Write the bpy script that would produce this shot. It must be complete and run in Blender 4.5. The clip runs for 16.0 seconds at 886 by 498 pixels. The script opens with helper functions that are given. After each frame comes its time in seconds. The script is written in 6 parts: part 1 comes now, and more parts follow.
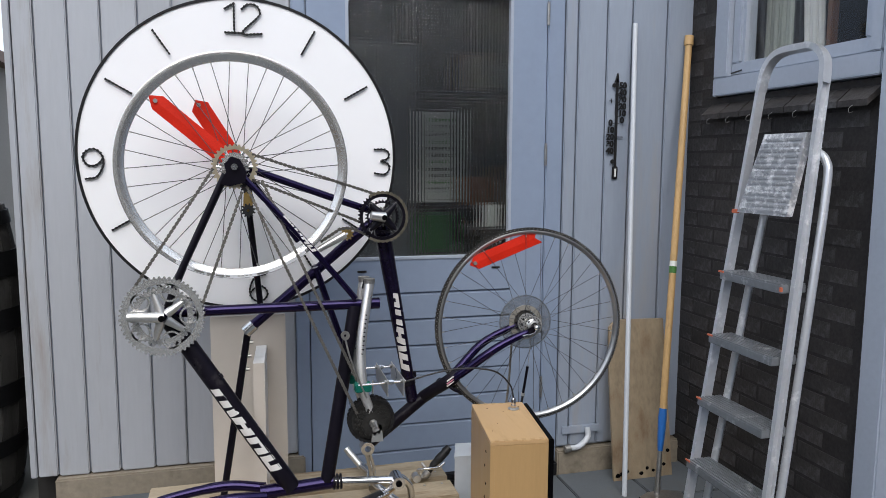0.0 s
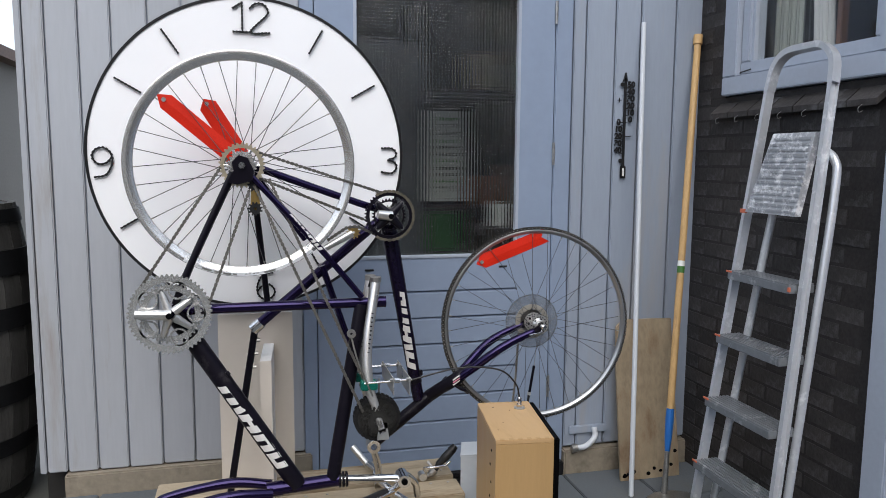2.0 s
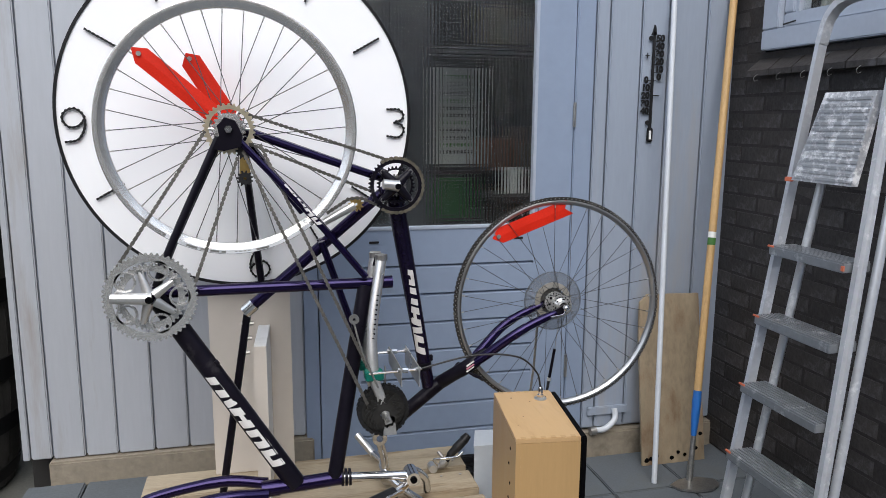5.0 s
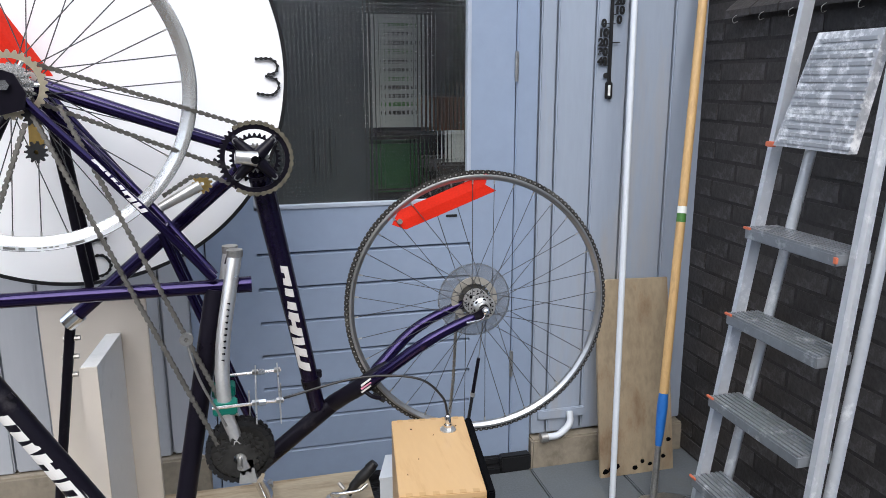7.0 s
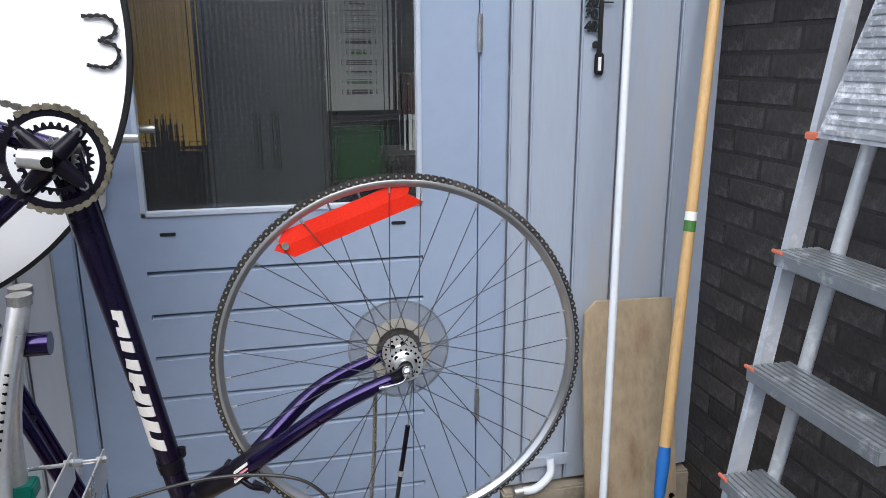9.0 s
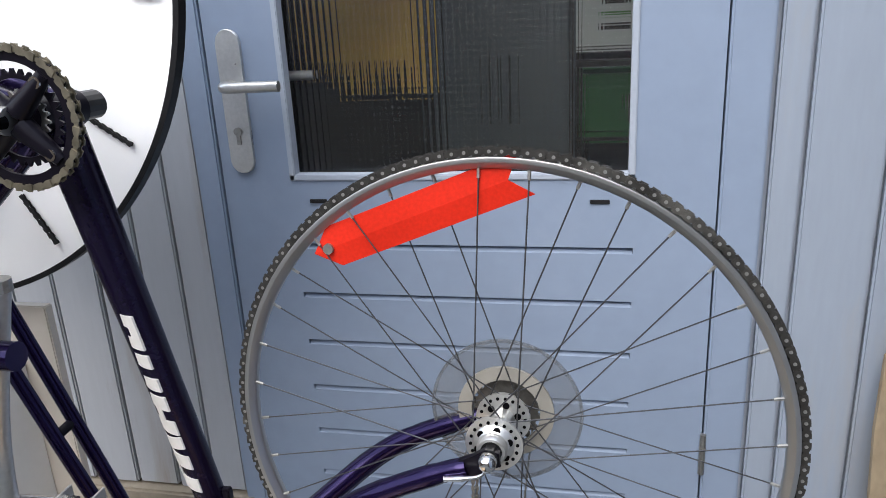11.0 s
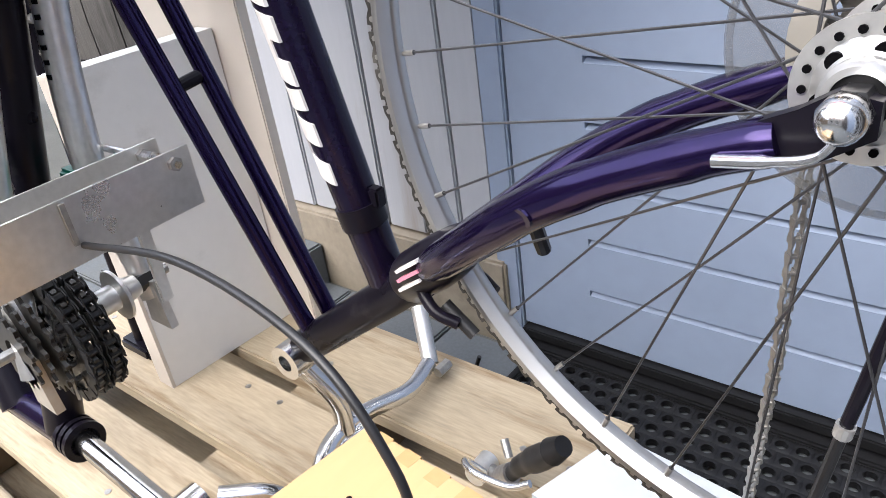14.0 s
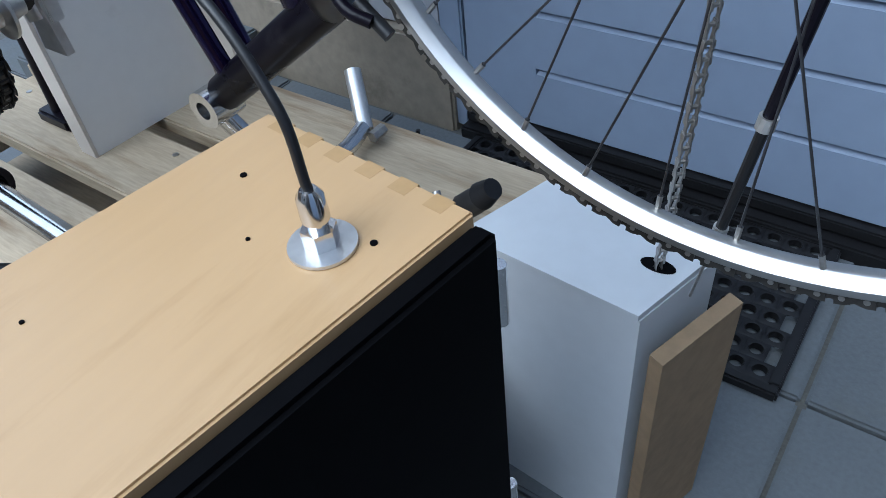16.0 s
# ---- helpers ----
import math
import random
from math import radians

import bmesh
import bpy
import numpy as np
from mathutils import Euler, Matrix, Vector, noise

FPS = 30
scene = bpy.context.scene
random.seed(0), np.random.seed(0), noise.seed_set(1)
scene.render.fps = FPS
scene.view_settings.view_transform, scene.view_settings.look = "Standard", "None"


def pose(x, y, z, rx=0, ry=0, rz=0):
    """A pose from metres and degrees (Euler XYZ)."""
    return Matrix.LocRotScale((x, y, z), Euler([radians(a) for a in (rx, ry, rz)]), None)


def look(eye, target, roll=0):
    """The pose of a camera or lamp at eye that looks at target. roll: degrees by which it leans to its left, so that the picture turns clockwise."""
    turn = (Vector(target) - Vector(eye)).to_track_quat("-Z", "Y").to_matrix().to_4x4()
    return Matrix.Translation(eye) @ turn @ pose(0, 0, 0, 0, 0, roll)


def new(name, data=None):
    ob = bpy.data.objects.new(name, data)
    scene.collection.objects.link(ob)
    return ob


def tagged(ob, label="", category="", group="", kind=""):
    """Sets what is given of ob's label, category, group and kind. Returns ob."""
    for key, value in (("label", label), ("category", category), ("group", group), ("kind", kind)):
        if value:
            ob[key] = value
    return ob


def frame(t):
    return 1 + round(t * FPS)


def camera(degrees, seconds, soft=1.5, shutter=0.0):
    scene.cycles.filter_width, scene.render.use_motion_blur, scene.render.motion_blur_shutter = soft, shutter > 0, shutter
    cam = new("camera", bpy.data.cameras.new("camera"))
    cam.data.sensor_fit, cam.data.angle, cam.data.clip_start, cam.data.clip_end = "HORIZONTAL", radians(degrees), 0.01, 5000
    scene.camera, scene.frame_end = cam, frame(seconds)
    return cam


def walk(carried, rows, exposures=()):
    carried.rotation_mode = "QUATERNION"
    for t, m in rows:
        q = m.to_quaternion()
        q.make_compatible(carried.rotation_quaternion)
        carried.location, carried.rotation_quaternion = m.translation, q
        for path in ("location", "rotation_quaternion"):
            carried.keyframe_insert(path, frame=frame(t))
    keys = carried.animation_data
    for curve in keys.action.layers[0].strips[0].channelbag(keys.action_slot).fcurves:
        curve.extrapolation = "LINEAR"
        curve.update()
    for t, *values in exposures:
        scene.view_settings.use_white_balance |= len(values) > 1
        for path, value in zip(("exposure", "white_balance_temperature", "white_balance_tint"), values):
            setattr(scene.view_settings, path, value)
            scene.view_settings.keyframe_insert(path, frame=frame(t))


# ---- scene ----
cam = camera(62.1, 16.0, soft=0.65)
PATH = [
    (0, (-1.163, -2.836, 1.331), (-0.65, -0.917, 1.095), 0.3),
    (0.5, (-1.156, -2.841, 1.33), (-0.653, -0.92, 1.096), 0.3),
    (1, (-1.158, -2.841, 1.33), (-0.659, -0.919, 1.097), 0.3),
    (1.5, (-1.161, -2.839, 1.334), (-0.664, -0.916, 1.097), 0.4),
    (2, (-1.155, -2.841, 1.33), (-0.667, -0.916, 1.092), 0.4),
    (2.5, (-1.148, -2.839, 1.33), (-0.669, -0.913, 1.082), 0.3),
    (3, (-1.134, -2.841, 1.322), (-0.67, -0.912, 1.066), 0.2),
    (5.3, (-1.112, -2.548, 1.338), (-0.637, -0.638, 0.979), 0.4),
    (5.5, (-1.095, -2.505, 1.335), (-0.612, -0.599, 0.967), 0.6),
    (6, (-0.968, -2.424, 1.336), (-0.526, -0.515, 0.936), 0.2),
    (6.5, (-0.84, -2.337, 1.334), (-0.412, -0.431, 0.904), -0.1),
    (7, (-0.773, -2.232, 1.321), (-0.296, -0.342, 0.874), -0.1),
    (7.5, (-0.745, -2.106, 1.331), (-0.195, -0.246, 0.842), 0.1),
    (8, (-0.684, -1.992, 1.319), (-0.121, -0.138, 0.821), 0.4),
    (8.2, (-0.633, -1.95, 1.309), (-0.099, -0.087, 0.816), 0.3),
    (10.3, (-0.235, -1.488, 1.288), (-0.361, 0.433, 0.763), -2.7),
    (10.5, (-0.191, -1.423, 1.268), (-0.492, 0.471, 0.702), -3.2),
    (11, (-0.184, -1.358, 1.253), (-0.6, 0.498, 0.637), -3.0),
    (11.5, (-0.208, -1.278, 1.219), (-0.623, 0.562, 0.554), -2.9),
    (12, (-0.223, -1.166, 1.124), (-0.813, 0.595, 0.383), -4.6),
    (12.5, (-0.22, -1.06, 0.986), (-1.049, 0.571, 0.178), -6.4),
    (13, (-0.212, -1.024, 0.962), (-1.092, 0.52, 0.045), -8.3),
    (13.5, (-0.208, -0.996, 0.945), (-1.203, 0.432, -0.041), -9.4),
    (14, (-0.24, -1.009, 0.925), (-1.399, 0.289, -0.061), -8.3),
    (14.5, (-0.246, -1.042, 0.907), (-1.446, 0.146, -0.167), -6.3),
    (15, (-0.221, -1.042, 0.891), (-1.227, 0.168, -0.344), -2.4),
    (15.5, (-0.206, -1.017, 0.847), (-1.096, 0.219, -0.449), -1.9),
    (16, (-0.209, -1.018, 0.834), (-1.148, 0.101, -0.532), -7.3),
]
walk(cam, [(t, look(eye, target, roll)) for t, eye, target, roll in PATH], [(0, 0.56, 6300, 10), (3, 0.59, 6300, 10), (5.5, 0.74, 6300, 10), (6.2, 0.79, 6300, 10), (7, 1.06, 6200, 10), (8.2, 1.25, 6150, 10), (10.3, 1.2, 6250, 10), (11.5, 1.2, 6300, 9), (12, 1.25, 6250, 7), (12.5, 1.54, 6800, 15), (13.0, 1.66, 6800, 18), (13.5, 1.72, 6600, 16), (14, 1.93, 6450, 13), (14.5, 1.64, 6100, 11), (15, 1.01, 5650, 7), (15.5, 0.84, 5550, 7), (16, 0.88, 5200, 5)])

# ---- world and light ----
world = bpy.data.worlds.new("sky")
world.use_nodes = True
scene.world = world
_n = world.node_tree.nodes
_sky = _n.new("ShaderNodeTexSky")
_sky.sky_type = "NISHITA"
_sky.sun_disc = False
_sky.sun_elevation = radians(42)
_sky.sun_rotation = radians(196)
_sky.dust_density = 4.0
_mix = _n.new("ShaderNodeMix")
_mix.data_type = "RGBA"
_mix.inputs[0].default_value = 0.75
_mix.inputs[7].default_value = (7.6, 8.35, 9.6, 1)
world.node_tree.links.new(_sky.outputs[0], _mix.inputs[6])
world.node_tree.links.new(_mix.outputs[2], _n["Background"].inputs[0])
_n["Background"].inputs[1].default_value = 0.115

sun_data = bpy.data.lights.new("sun", "SUN")
sun_data.energy = 1.5
sun_data.angle = radians(50)
sun_data.color = (1.0, 0.95, 0.88)
sun = new("sun", sun_data)
sun.matrix_world = look((-1.7, -4.5, 6.0), (-0.6, -0.4, 0.6))

# ---- materials ----
def mat(name, color, rough=0.5, metal=0.0, var=0.12, scale=6.0, bump=0.0, fine=60.0, stain=None, stain_scale=2.0,
        stain_amount=0.5, stretch=(1, 1, 1), coat=0.0, rand=0.0, trans=0.0, spec=0.5, rv=1.0):
    m = bpy.data.materials.new(name)
    m.use_nodes = True
    nt = m.node_tree
    b = nt.nodes["Principled BSDF"]
    L = nt.links.new
    tc = nt.nodes.new("ShaderNodeTexCoord")
    mp = nt.nodes.new("ShaderNodeMapping")
    mp.inputs["Scale"].default_value = stretch
    L(tc.outputs["Object"], mp.inputs[0])
    n1 = nt.nodes.new("ShaderNodeTexNoise")
    n1.inputs["Scale"].default_value, n1.inputs["Detail"].default_value = scale, 6
    n2 = nt.nodes.new("ShaderNodeTexNoise")
    n2.inputs["Scale"].default_value, n2.inputs["Detail"].default_value = fine, 4
    L(mp.outputs[0], n1.inputs[0])
    L(mp.outputs[0], n2.inputs[0])
    add = nt.nodes.new("ShaderNodeMath")
    add.operation = "ADD"
    L(n1.outputs[0], add.inputs[0])
    L(n2.outputs[0], add.inputs[1])
    rng = nt.nodes.new("ShaderNodeMapRange")
    rng.inputs[1].default_value, rng.inputs[2].default_value = 0.6, 1.4
    rng.inputs[3].default_value, rng.inputs[4].default_value = 1 - var, 1 + var
    L(add.outputs[0], rng.inputs[0])
    hsv = nt.nodes.new("ShaderNodeHueSaturation")
    hsv.inputs["Color"].default_value = (*color, 1)
    last = rng.outputs[0]
    if rand:
        info = nt.nodes.new("ShaderNodeObjectInfo")
        r2 = nt.nodes.new("ShaderNodeMapRange")
        r2.inputs[3].default_value, r2.inputs[4].default_value = 1 - rand, 1 + rand
        L(info.outputs["Random"], r2.inputs[0])
        mu = nt.nodes.new("ShaderNodeMath")
        mu.operation = "MULTIPLY"
        L(rng.outputs[0], mu.inputs[0])
        L(r2.outputs[0], mu.inputs[1])
        last = mu.outputs[0]
    L(last, hsv.inputs["Value"])
    col = hsv.outputs[0]
    if stain:
        n3 = nt.nodes.new("ShaderNodeTexNoise")
        n3.inputs["Scale"].default_value, n3.inputs["Detail"].default_value = stain_scale, 8
        n3.inputs["Roughness"].default_value = 0.65
        L(mp.outputs[0], n3.inputs[0])
        ramp = nt.nodes.new("ShaderNodeMapRange")
        ramp.inputs[1].default_value, ramp.inputs[2].default_value = 0.62 - 0.25 * stain_amount, 0.75 - 0.2 * stain_amount
        L(n3.outputs[0], ramp.inputs[0])
        mx = nt.nodes.new("ShaderNodeMix")
        mx.data_type = "RGBA"
        mx.inputs[7].default_value = (*stain, 1)
        L(ramp.outputs[0], mx.inputs[0])
        L(col, mx.inputs[6])
        col = mx.outputs[2]
    L(col, b.inputs["Base Color"])
    rr = nt.nodes.new("ShaderNodeMapRange")
    rr.inputs[3].default_value, rr.inputs[4].default_value = max(rough - 0.1 * rv, 0.02), min(rough + 0.12 * rv, 1)
    L(n1.outputs[0], rr.inputs[0])
    L(rr.outputs[0], b.inputs["Roughness"])
    b.inputs["Metallic"].default_value = metal
    b.inputs["Specular IOR Level"].default_value = spec
    b.inputs["Coat Weight"].default_value = coat
    b.inputs["Coat Roughness"].default_value = 0.12
    b.inputs["Transmission Weight"].default_value = trans
    if bump:
        bp = nt.nodes.new("ShaderNodeBump")
        bp.inputs["Strength"].default_value = 0.6
        bp.inputs["Distance"].default_value = bump
        L(n2.outputs[0], bp.inputs["Height"])
        L(bp.outputs[0], b.inputs["Normal"])
    return m


WALLPAINT = mat("grey_blue_paint", (0.30, 0.345, 0.42), 0.5, var=0.05, scale=3, fine=30, bump=0.0005, stretch=(3, 3, 0.4), stain=(0.33, 0.325, 0.32), stain_scale=1.4, stain_amount=0.3, rand=0.05)
PLANKPAINT = mat("weathered_plank_paint", (0.375, 0.39, 0.42), 0.55, var=0.045, scale=3, fine=30, bump=0.0006, stretch=(3, 3, 0.35), stain=(0.26, 0.225, 0.185), stain_scale=1.3, stain_amount=0.27, rand=0.06)
DOORPAINT = mat("blue_grey_door_paint", (0.242, 0.298, 0.40), 0.42, var=0.05, scale=3, fine=30, bump=0.0004, stain=(0.27, 0.32, 0.42), stain_scale=2.5, stain_amount=0.2)
TRIMPAINT = mat("pale_trim_paint", (0.37, 0.41, 0.48), 0.45, var=0.06, scale=3, bump=0.0005)
BRICK = mat("black_tarred_brick", (0.040, 0.036, 0.0345), 0.5, var=0.45, scale=6, fine=70, bump=0.003, spec=0.3, stain=(0.15, 0.15, 0.155), stain_scale=4.5, stain_amount=0.2, rand=0.25)
MORTAR = mat("tarred_mortar", (0.031, 0.028, 0.027), 0.65, var=0.4, scale=14, fine=90, bump=0.003, spec=0.3)
TILE = mat("grey_paving_tile", (0.098, 0.109, 0.118), 0.8, var=0.16, scale=5, fine=140, bump=0.0015, stain=(0.10, 0.105, 0.10), stain_scale=3, stain_amount=0.3, rand=0.08)
SAND = mat("dark_joint_sand", (0.09, 0.09, 0.08), 0.95, var=0.3, fine=200, bump=0.002)
CONCRETE = mat("stained_concrete", (0.25, 0.215, 0.165), 0.85, var=0.2, scale=4, fine=50, bump=0.002, stain=(0.12, 0.10, 0.075), stain_scale=4, stain_amount=0.35)
DIALWHITE = mat("white_dial_panel", (0.93, 0.93, 0.94), 0.35, var=0.015, scale=2, fine=10)
BLACKRUB = mat("black_rubber", (0.009, 0.009, 0.010), 0.42, spec=0.3, var=0.25, scale=30, fine=150, bump=0.0004)
BLACKPAINT = mat("gloss_black_frame_paint", (0.006, 0.005, 0.009), 0.3, var=0.2, scale=20, coat=0.04, spec=0.14, stain=(0.03, 0.027, 0.03), stain_scale=18, stain_amount=0.06)
PURPLE = mat("dark_violet_metallic_paint", (0.012, 0.006, 0.044), 0.16, metal=0.75, var=0.2, scale=16, fine=220, coat=0.2, spec=0.4, rv=0.4)
NIGHTVIOLET = mat("blackish_violet_paint", (0.008, 0.005, 0.020), 0.24, metal=0.35, var=0.2, scale=16, fine=160, coat=0.1, spec=0.25)
CHROME = mat("polished_chrome", (0.72, 0.72, 0.72), 0.16, metal=1.0, var=0.1, scale=20)
ALU = mat("brushed_aluminium", (0.60, 0.595, 0.58), 0.3, metal=0.8, var=0.12, scale=14, fine=160, bump=0.0003)
RIMALU = mat("silver_rim_aluminium", (0.68, 0.675, 0.66), 0.27, metal=0.8, var=0.05, scale=5, fine=20, rv=0.0)
RIMGREY = mat("polished_worn_rim", (0.42, 0.42, 0.415), 0.32, metal=0.9, var=0.05, scale=5, fine=20, rv=0.0)
LADDERALU = mat("paint_splashed_aluminium", (0.59, 0.605, 0.625), 0.3, metal=0.5, var=0.08, scale=8, fine=60, rv=0.4, stain=(0.88, 0.885, 0.89), stain_scale=18, stain_amount=0.3)
SPLASH = mat("white_paint_splashes", (0.40, 0.41, 0.43), 0.4, metal=0.4, var=0.14, scale=10, fine=90, stain=(0.92, 0.92, 0.92), stain_scale=30, stain_amount=0.52)
STEPALU = mat("scuffed_step_aluminium", (0.24, 0.252, 0.265), 0.42, metal=0.5, var=0.14, scale=9, fine=70, rv=0.5, stain=(0.55, 0.56, 0.57), stain_scale=16, stain_amount=0.2)
STEEL = mat("dull_steel", (0.38, 0.37, 0.35), 0.38, metal=0.9, var=0.25, scale=40, fine=200)
SPOKE = mat("dull_dark_spoke_steel", (0.105, 0.105, 0.11), 0.35, metal=0.85, var=0.2, scale=40)
CHAINMAT = mat("greasy_bicycle_chain", (0.15, 0.142, 0.128), 0.36, metal=0.7, var=0.35, scale=40, fine=140, rv=0.4)
COGSTEEL = mat("oily_cog_steel", (0.055, 0.053, 0.05), 0.38, metal=0.7, var=0.3, scale=50, fine=120, rv=0.4)
RIMCHAIN = mat("grimy_rim_chain", (0.055, 0.052, 0.048), 0.4, metal=0.6, var=0.4, scale=30, fine=140, rv=0.4, stain=(0.2, 0.19, 0.17), stain_scale=9, stain_amount=0.3)
BLACKCHAIN = mat("blackened_chain", (0.012, 0.012, 0.013), 0.5, metal=0.3, var=0.3, scale=60)
RED = mat("red_reflector_sheet", (0.60, 0.022, 0.008), 0.42, var=0.16, scale=10, fine=260, bump=0.0003, spec=0.2)
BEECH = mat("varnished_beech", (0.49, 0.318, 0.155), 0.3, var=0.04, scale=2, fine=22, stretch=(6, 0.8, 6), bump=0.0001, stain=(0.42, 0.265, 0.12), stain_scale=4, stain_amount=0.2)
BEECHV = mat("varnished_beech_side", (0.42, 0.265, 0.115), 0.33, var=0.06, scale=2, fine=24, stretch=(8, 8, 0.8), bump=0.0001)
PINE = mat("raw_pallet_pine", (0.355, 0.29, 0.20), 0.75, var=0.26, scale=2.5, fine=34, stretch=(1.0, 9, 9), bump=0.0008, stain=(0.21, 0.145, 0.08), stain_scale=3.0, stain_amount=0.34, rand=0.2)
PINEEND = mat("raw_pallet_pine_block", (0.22, 0.155, 0.09), 0.8, var=0.22, scale=5, fine=60, bump=0.0008, rand=0.1)
ASH = mat("worn_ash_handle", (0.52, 0.33, 0.14), 0.5, var=0.16, scale=4, fine=40, stretch=(6, 6, 0.6), stain=(0.33, 0.21, 0.1), stain_scale=4, stain_amount=0.25)
CREAM = mat("cream_laminate_panel", (0.58, 0.53, 0.47), 0.5, var=0.03, scale=2, fine=30)
WHITELAM = mat("white_laminate", (0.70, 0.70, 0.69), 0.45, var=0.03, scale=3, stain=(0.55, 0.55, 0.53), stain_scale=6, stain_amount=0.12)
RUSTBOARD = mat("rusty_stained_board", (0.30, 0.235, 0.155), 0.65, var=0.3, scale=4, fine=36, bump=0.0012, stretch=(1.6, 1.6, 0.7), stain=(0.13, 0.065, 0.028), stain_scale=4.5, stain_amount=0.42)
WHITEPLASTIC = mat("white_plastic", (0.78, 0.79, 0.81), 0.4, var=0.03)
BOXPLASTIC = mat("pale_grey_plastic", (0.50, 0.53, 0.56), 0.4, var=0.04, scale=5, fine=50)
GREYPLASTIC = mat("pale_grey_pvc", (0.55, 0.58, 0.62), 0.45, var=0.05)
BLACKPLASTIC = mat("black_plastic", (0.010, 0.010, 0.011), 0.4, var=0.15, scale=12)
MATTBLACK = mat("matt_black_panel", (0.0025, 0.0025, 0.003), 0.5, var=0.2, scale=5, spec=0.03)
BLUEPLASTIC = mat("blue_plastic", (0.02, 0.13, 0.42), 0.4, var=0.1)
GREEN = mat("dark_green_plastic", (0.0, 0.125, 0.09), 0.4, var=0.12)
ORANGE = mat("orange_card", (0.95, 0.15, 0.008), 0.55, var=0.06)
REDTAB = mat("orange_red_plastic", (0.60, 0.16, 0.08), 0.45, var=0.1)
BRASSCHAIN = mat("brassy_chain", (0.24, 0.215, 0.16), 0.4, metal=0.85, var=0.3, scale=60)
GOLD = mat("brass_yellow_steel", (0.42, 0.29, 0.10), 0.35, metal=0.9, var=0.25, scale=40)
BARREL = mat("weathered_barrel_wood", (0.068, 0.064, 0.059), 0.7, var=0.35, scale=5, fine=60, stretch=(6, 6, 0.6), bump=0.002, stain=(0.03, 0.028, 0.025), stain_scale=4, stain_amount=0.4, rand=0.2)
HOOP = mat("black_iron_hoop", (0.010, 0.010, 0.011), 0.5, metal=0.2, var=0.3, scale=10, spec=0.3)
LETTER = mat("white_decal", (0.60, 0.58, 0.56), 0.45, var=0.06)
PINKLETTER = mat("pink_decal", (0.6, 0.22, 0.30), 0.45, var=0.05)
LABELGREEN = mat("green_label", (0.05, 0.16, 0.03), 0.5, var=0.3, scale=40)
WHITELABEL = mat("white_label", (0.75, 0.75, 0.72), 0.5, var=0.08, scale=40)
# indoor colours carry the shade of unlit rooms, far darker than bare plaster
SHADEWALL = mat("shade_toned_plaster", (0.022, 0.021, 0.020), 0.8, var=0.08)
ROOMDARK = mat("room_furniture_toned_dark", (0.022, 0.018, 0.016), 0.6, var=0.2)
ROOMGREEN = mat("green_crate_plastic", (0.014, 0.085, 0.018), 0.5, var=0.1)
PALEGREEN = mat("pale_grey_green", (0.34, 0.36, 0.32), 0.8, var=0.10, scale=3, stretch=(1, 12, 0.4))
FENCE = mat("brown_fence_board", (0.16, 0.11, 0.07), 0.7, var=0.2, scale=4, fine=40, stretch=(6, 6, 0.6), rand=0.15)
RENDERWALL = mat("house_wall_render", (0.27, 0.25, 0.225), 0.8, var=0.1, scale=3, fine=60, bump=0.001)
ROOF = mat("roof_tile", (0.20, 0.13, 0.10), 0.7, var=0.25, scale=12)


def glass(name, ribbed):
    m = bpy.data.materials.new(name)
    m.use_nodes = True
    nt = m.node_tree
    b = nt.nodes["Principled BSDF"]
    b.inputs["Base Color"].default_value = (0.93, 0.95, 0.95, 1)
    b.inputs["Roughness"].default_value = 0.04
    b.inputs["Transmission Weight"].default_value = 1.0
    b.inputs["IOR"].default_value = 1.45
    if ribbed:
        tc = nt.nodes.new("ShaderNodeTexCoord")
        sep = nt.nodes.new("ShaderNodeSeparateXYZ")
        nt.links.new(tc.outputs["Object"], sep.inputs[0])
        waves = []
        for axis in ("X", "Z"):
            mul = nt.nodes.new("ShaderNodeMath")
            mul.operation = "MULTIPLY"
            mul.inputs[1].default_value = 2 * math.pi / 0.0125
            nt.links.new(sep.outputs[axis], mul.inputs[0])
            sn = nt.nodes.new("ShaderNodeMath")
            sn.operation = "SINE"
            nt.links.new(mul.outputs[0], sn.inputs[0])
            soft = nt.nodes.new("ShaderNodeMath")
            soft.operation = "MULTIPLY"
            soft.inputs[1].default_value = 1.0 if axis == "X" else 0.6
            nt.links.new(sn.outputs[0], soft.inputs[0])
            waves.append(soft)
        ad = nt.nodes.new("ShaderNodeMath")
        ad.operation = "ADD"
        nt.links.new(waves[0].outputs[0], ad.inputs[0])
        nt.links.new(waves[1].outputs[0], ad.inputs[1])
        bp = nt.nodes.new("ShaderNodeBump")
        bp.inputs["Strength"].default_value = 0.55
        bp.inputs["Distance"].default_value = 0.0012
        nt.links.new(ad.outputs[0], bp.inputs["Height"])
        nt.links.new(bp.outputs[0], b.inputs["Normal"])
    return m


SMOKY = mat("smoky_clear_plastic", (0.15, 0.155, 0.16), 0.25, var=0.04, scale=3, fine=10)
SMOKY.node_tree.nodes["Principled BSDF"].inputs["Alpha"].default_value = 0.3
RIBGLASS = glass("ribbed_glass", True)
CLEARGLASS = glass("clear_glass", False)

# ---- mesh helpers ----
def finish(bm, name, material, smooth=False):
    me = bpy.data.meshes.new(name)
    bmesh.ops.recalc_face_normals(bm, faces=bm.faces)
    bm.to_mesh(me)
    bm.free()
    me.materials.append(material)
    if smooth:
        me.shade_smooth()
        me.set_sharp_from_angle(angle=radians(38))
    return me


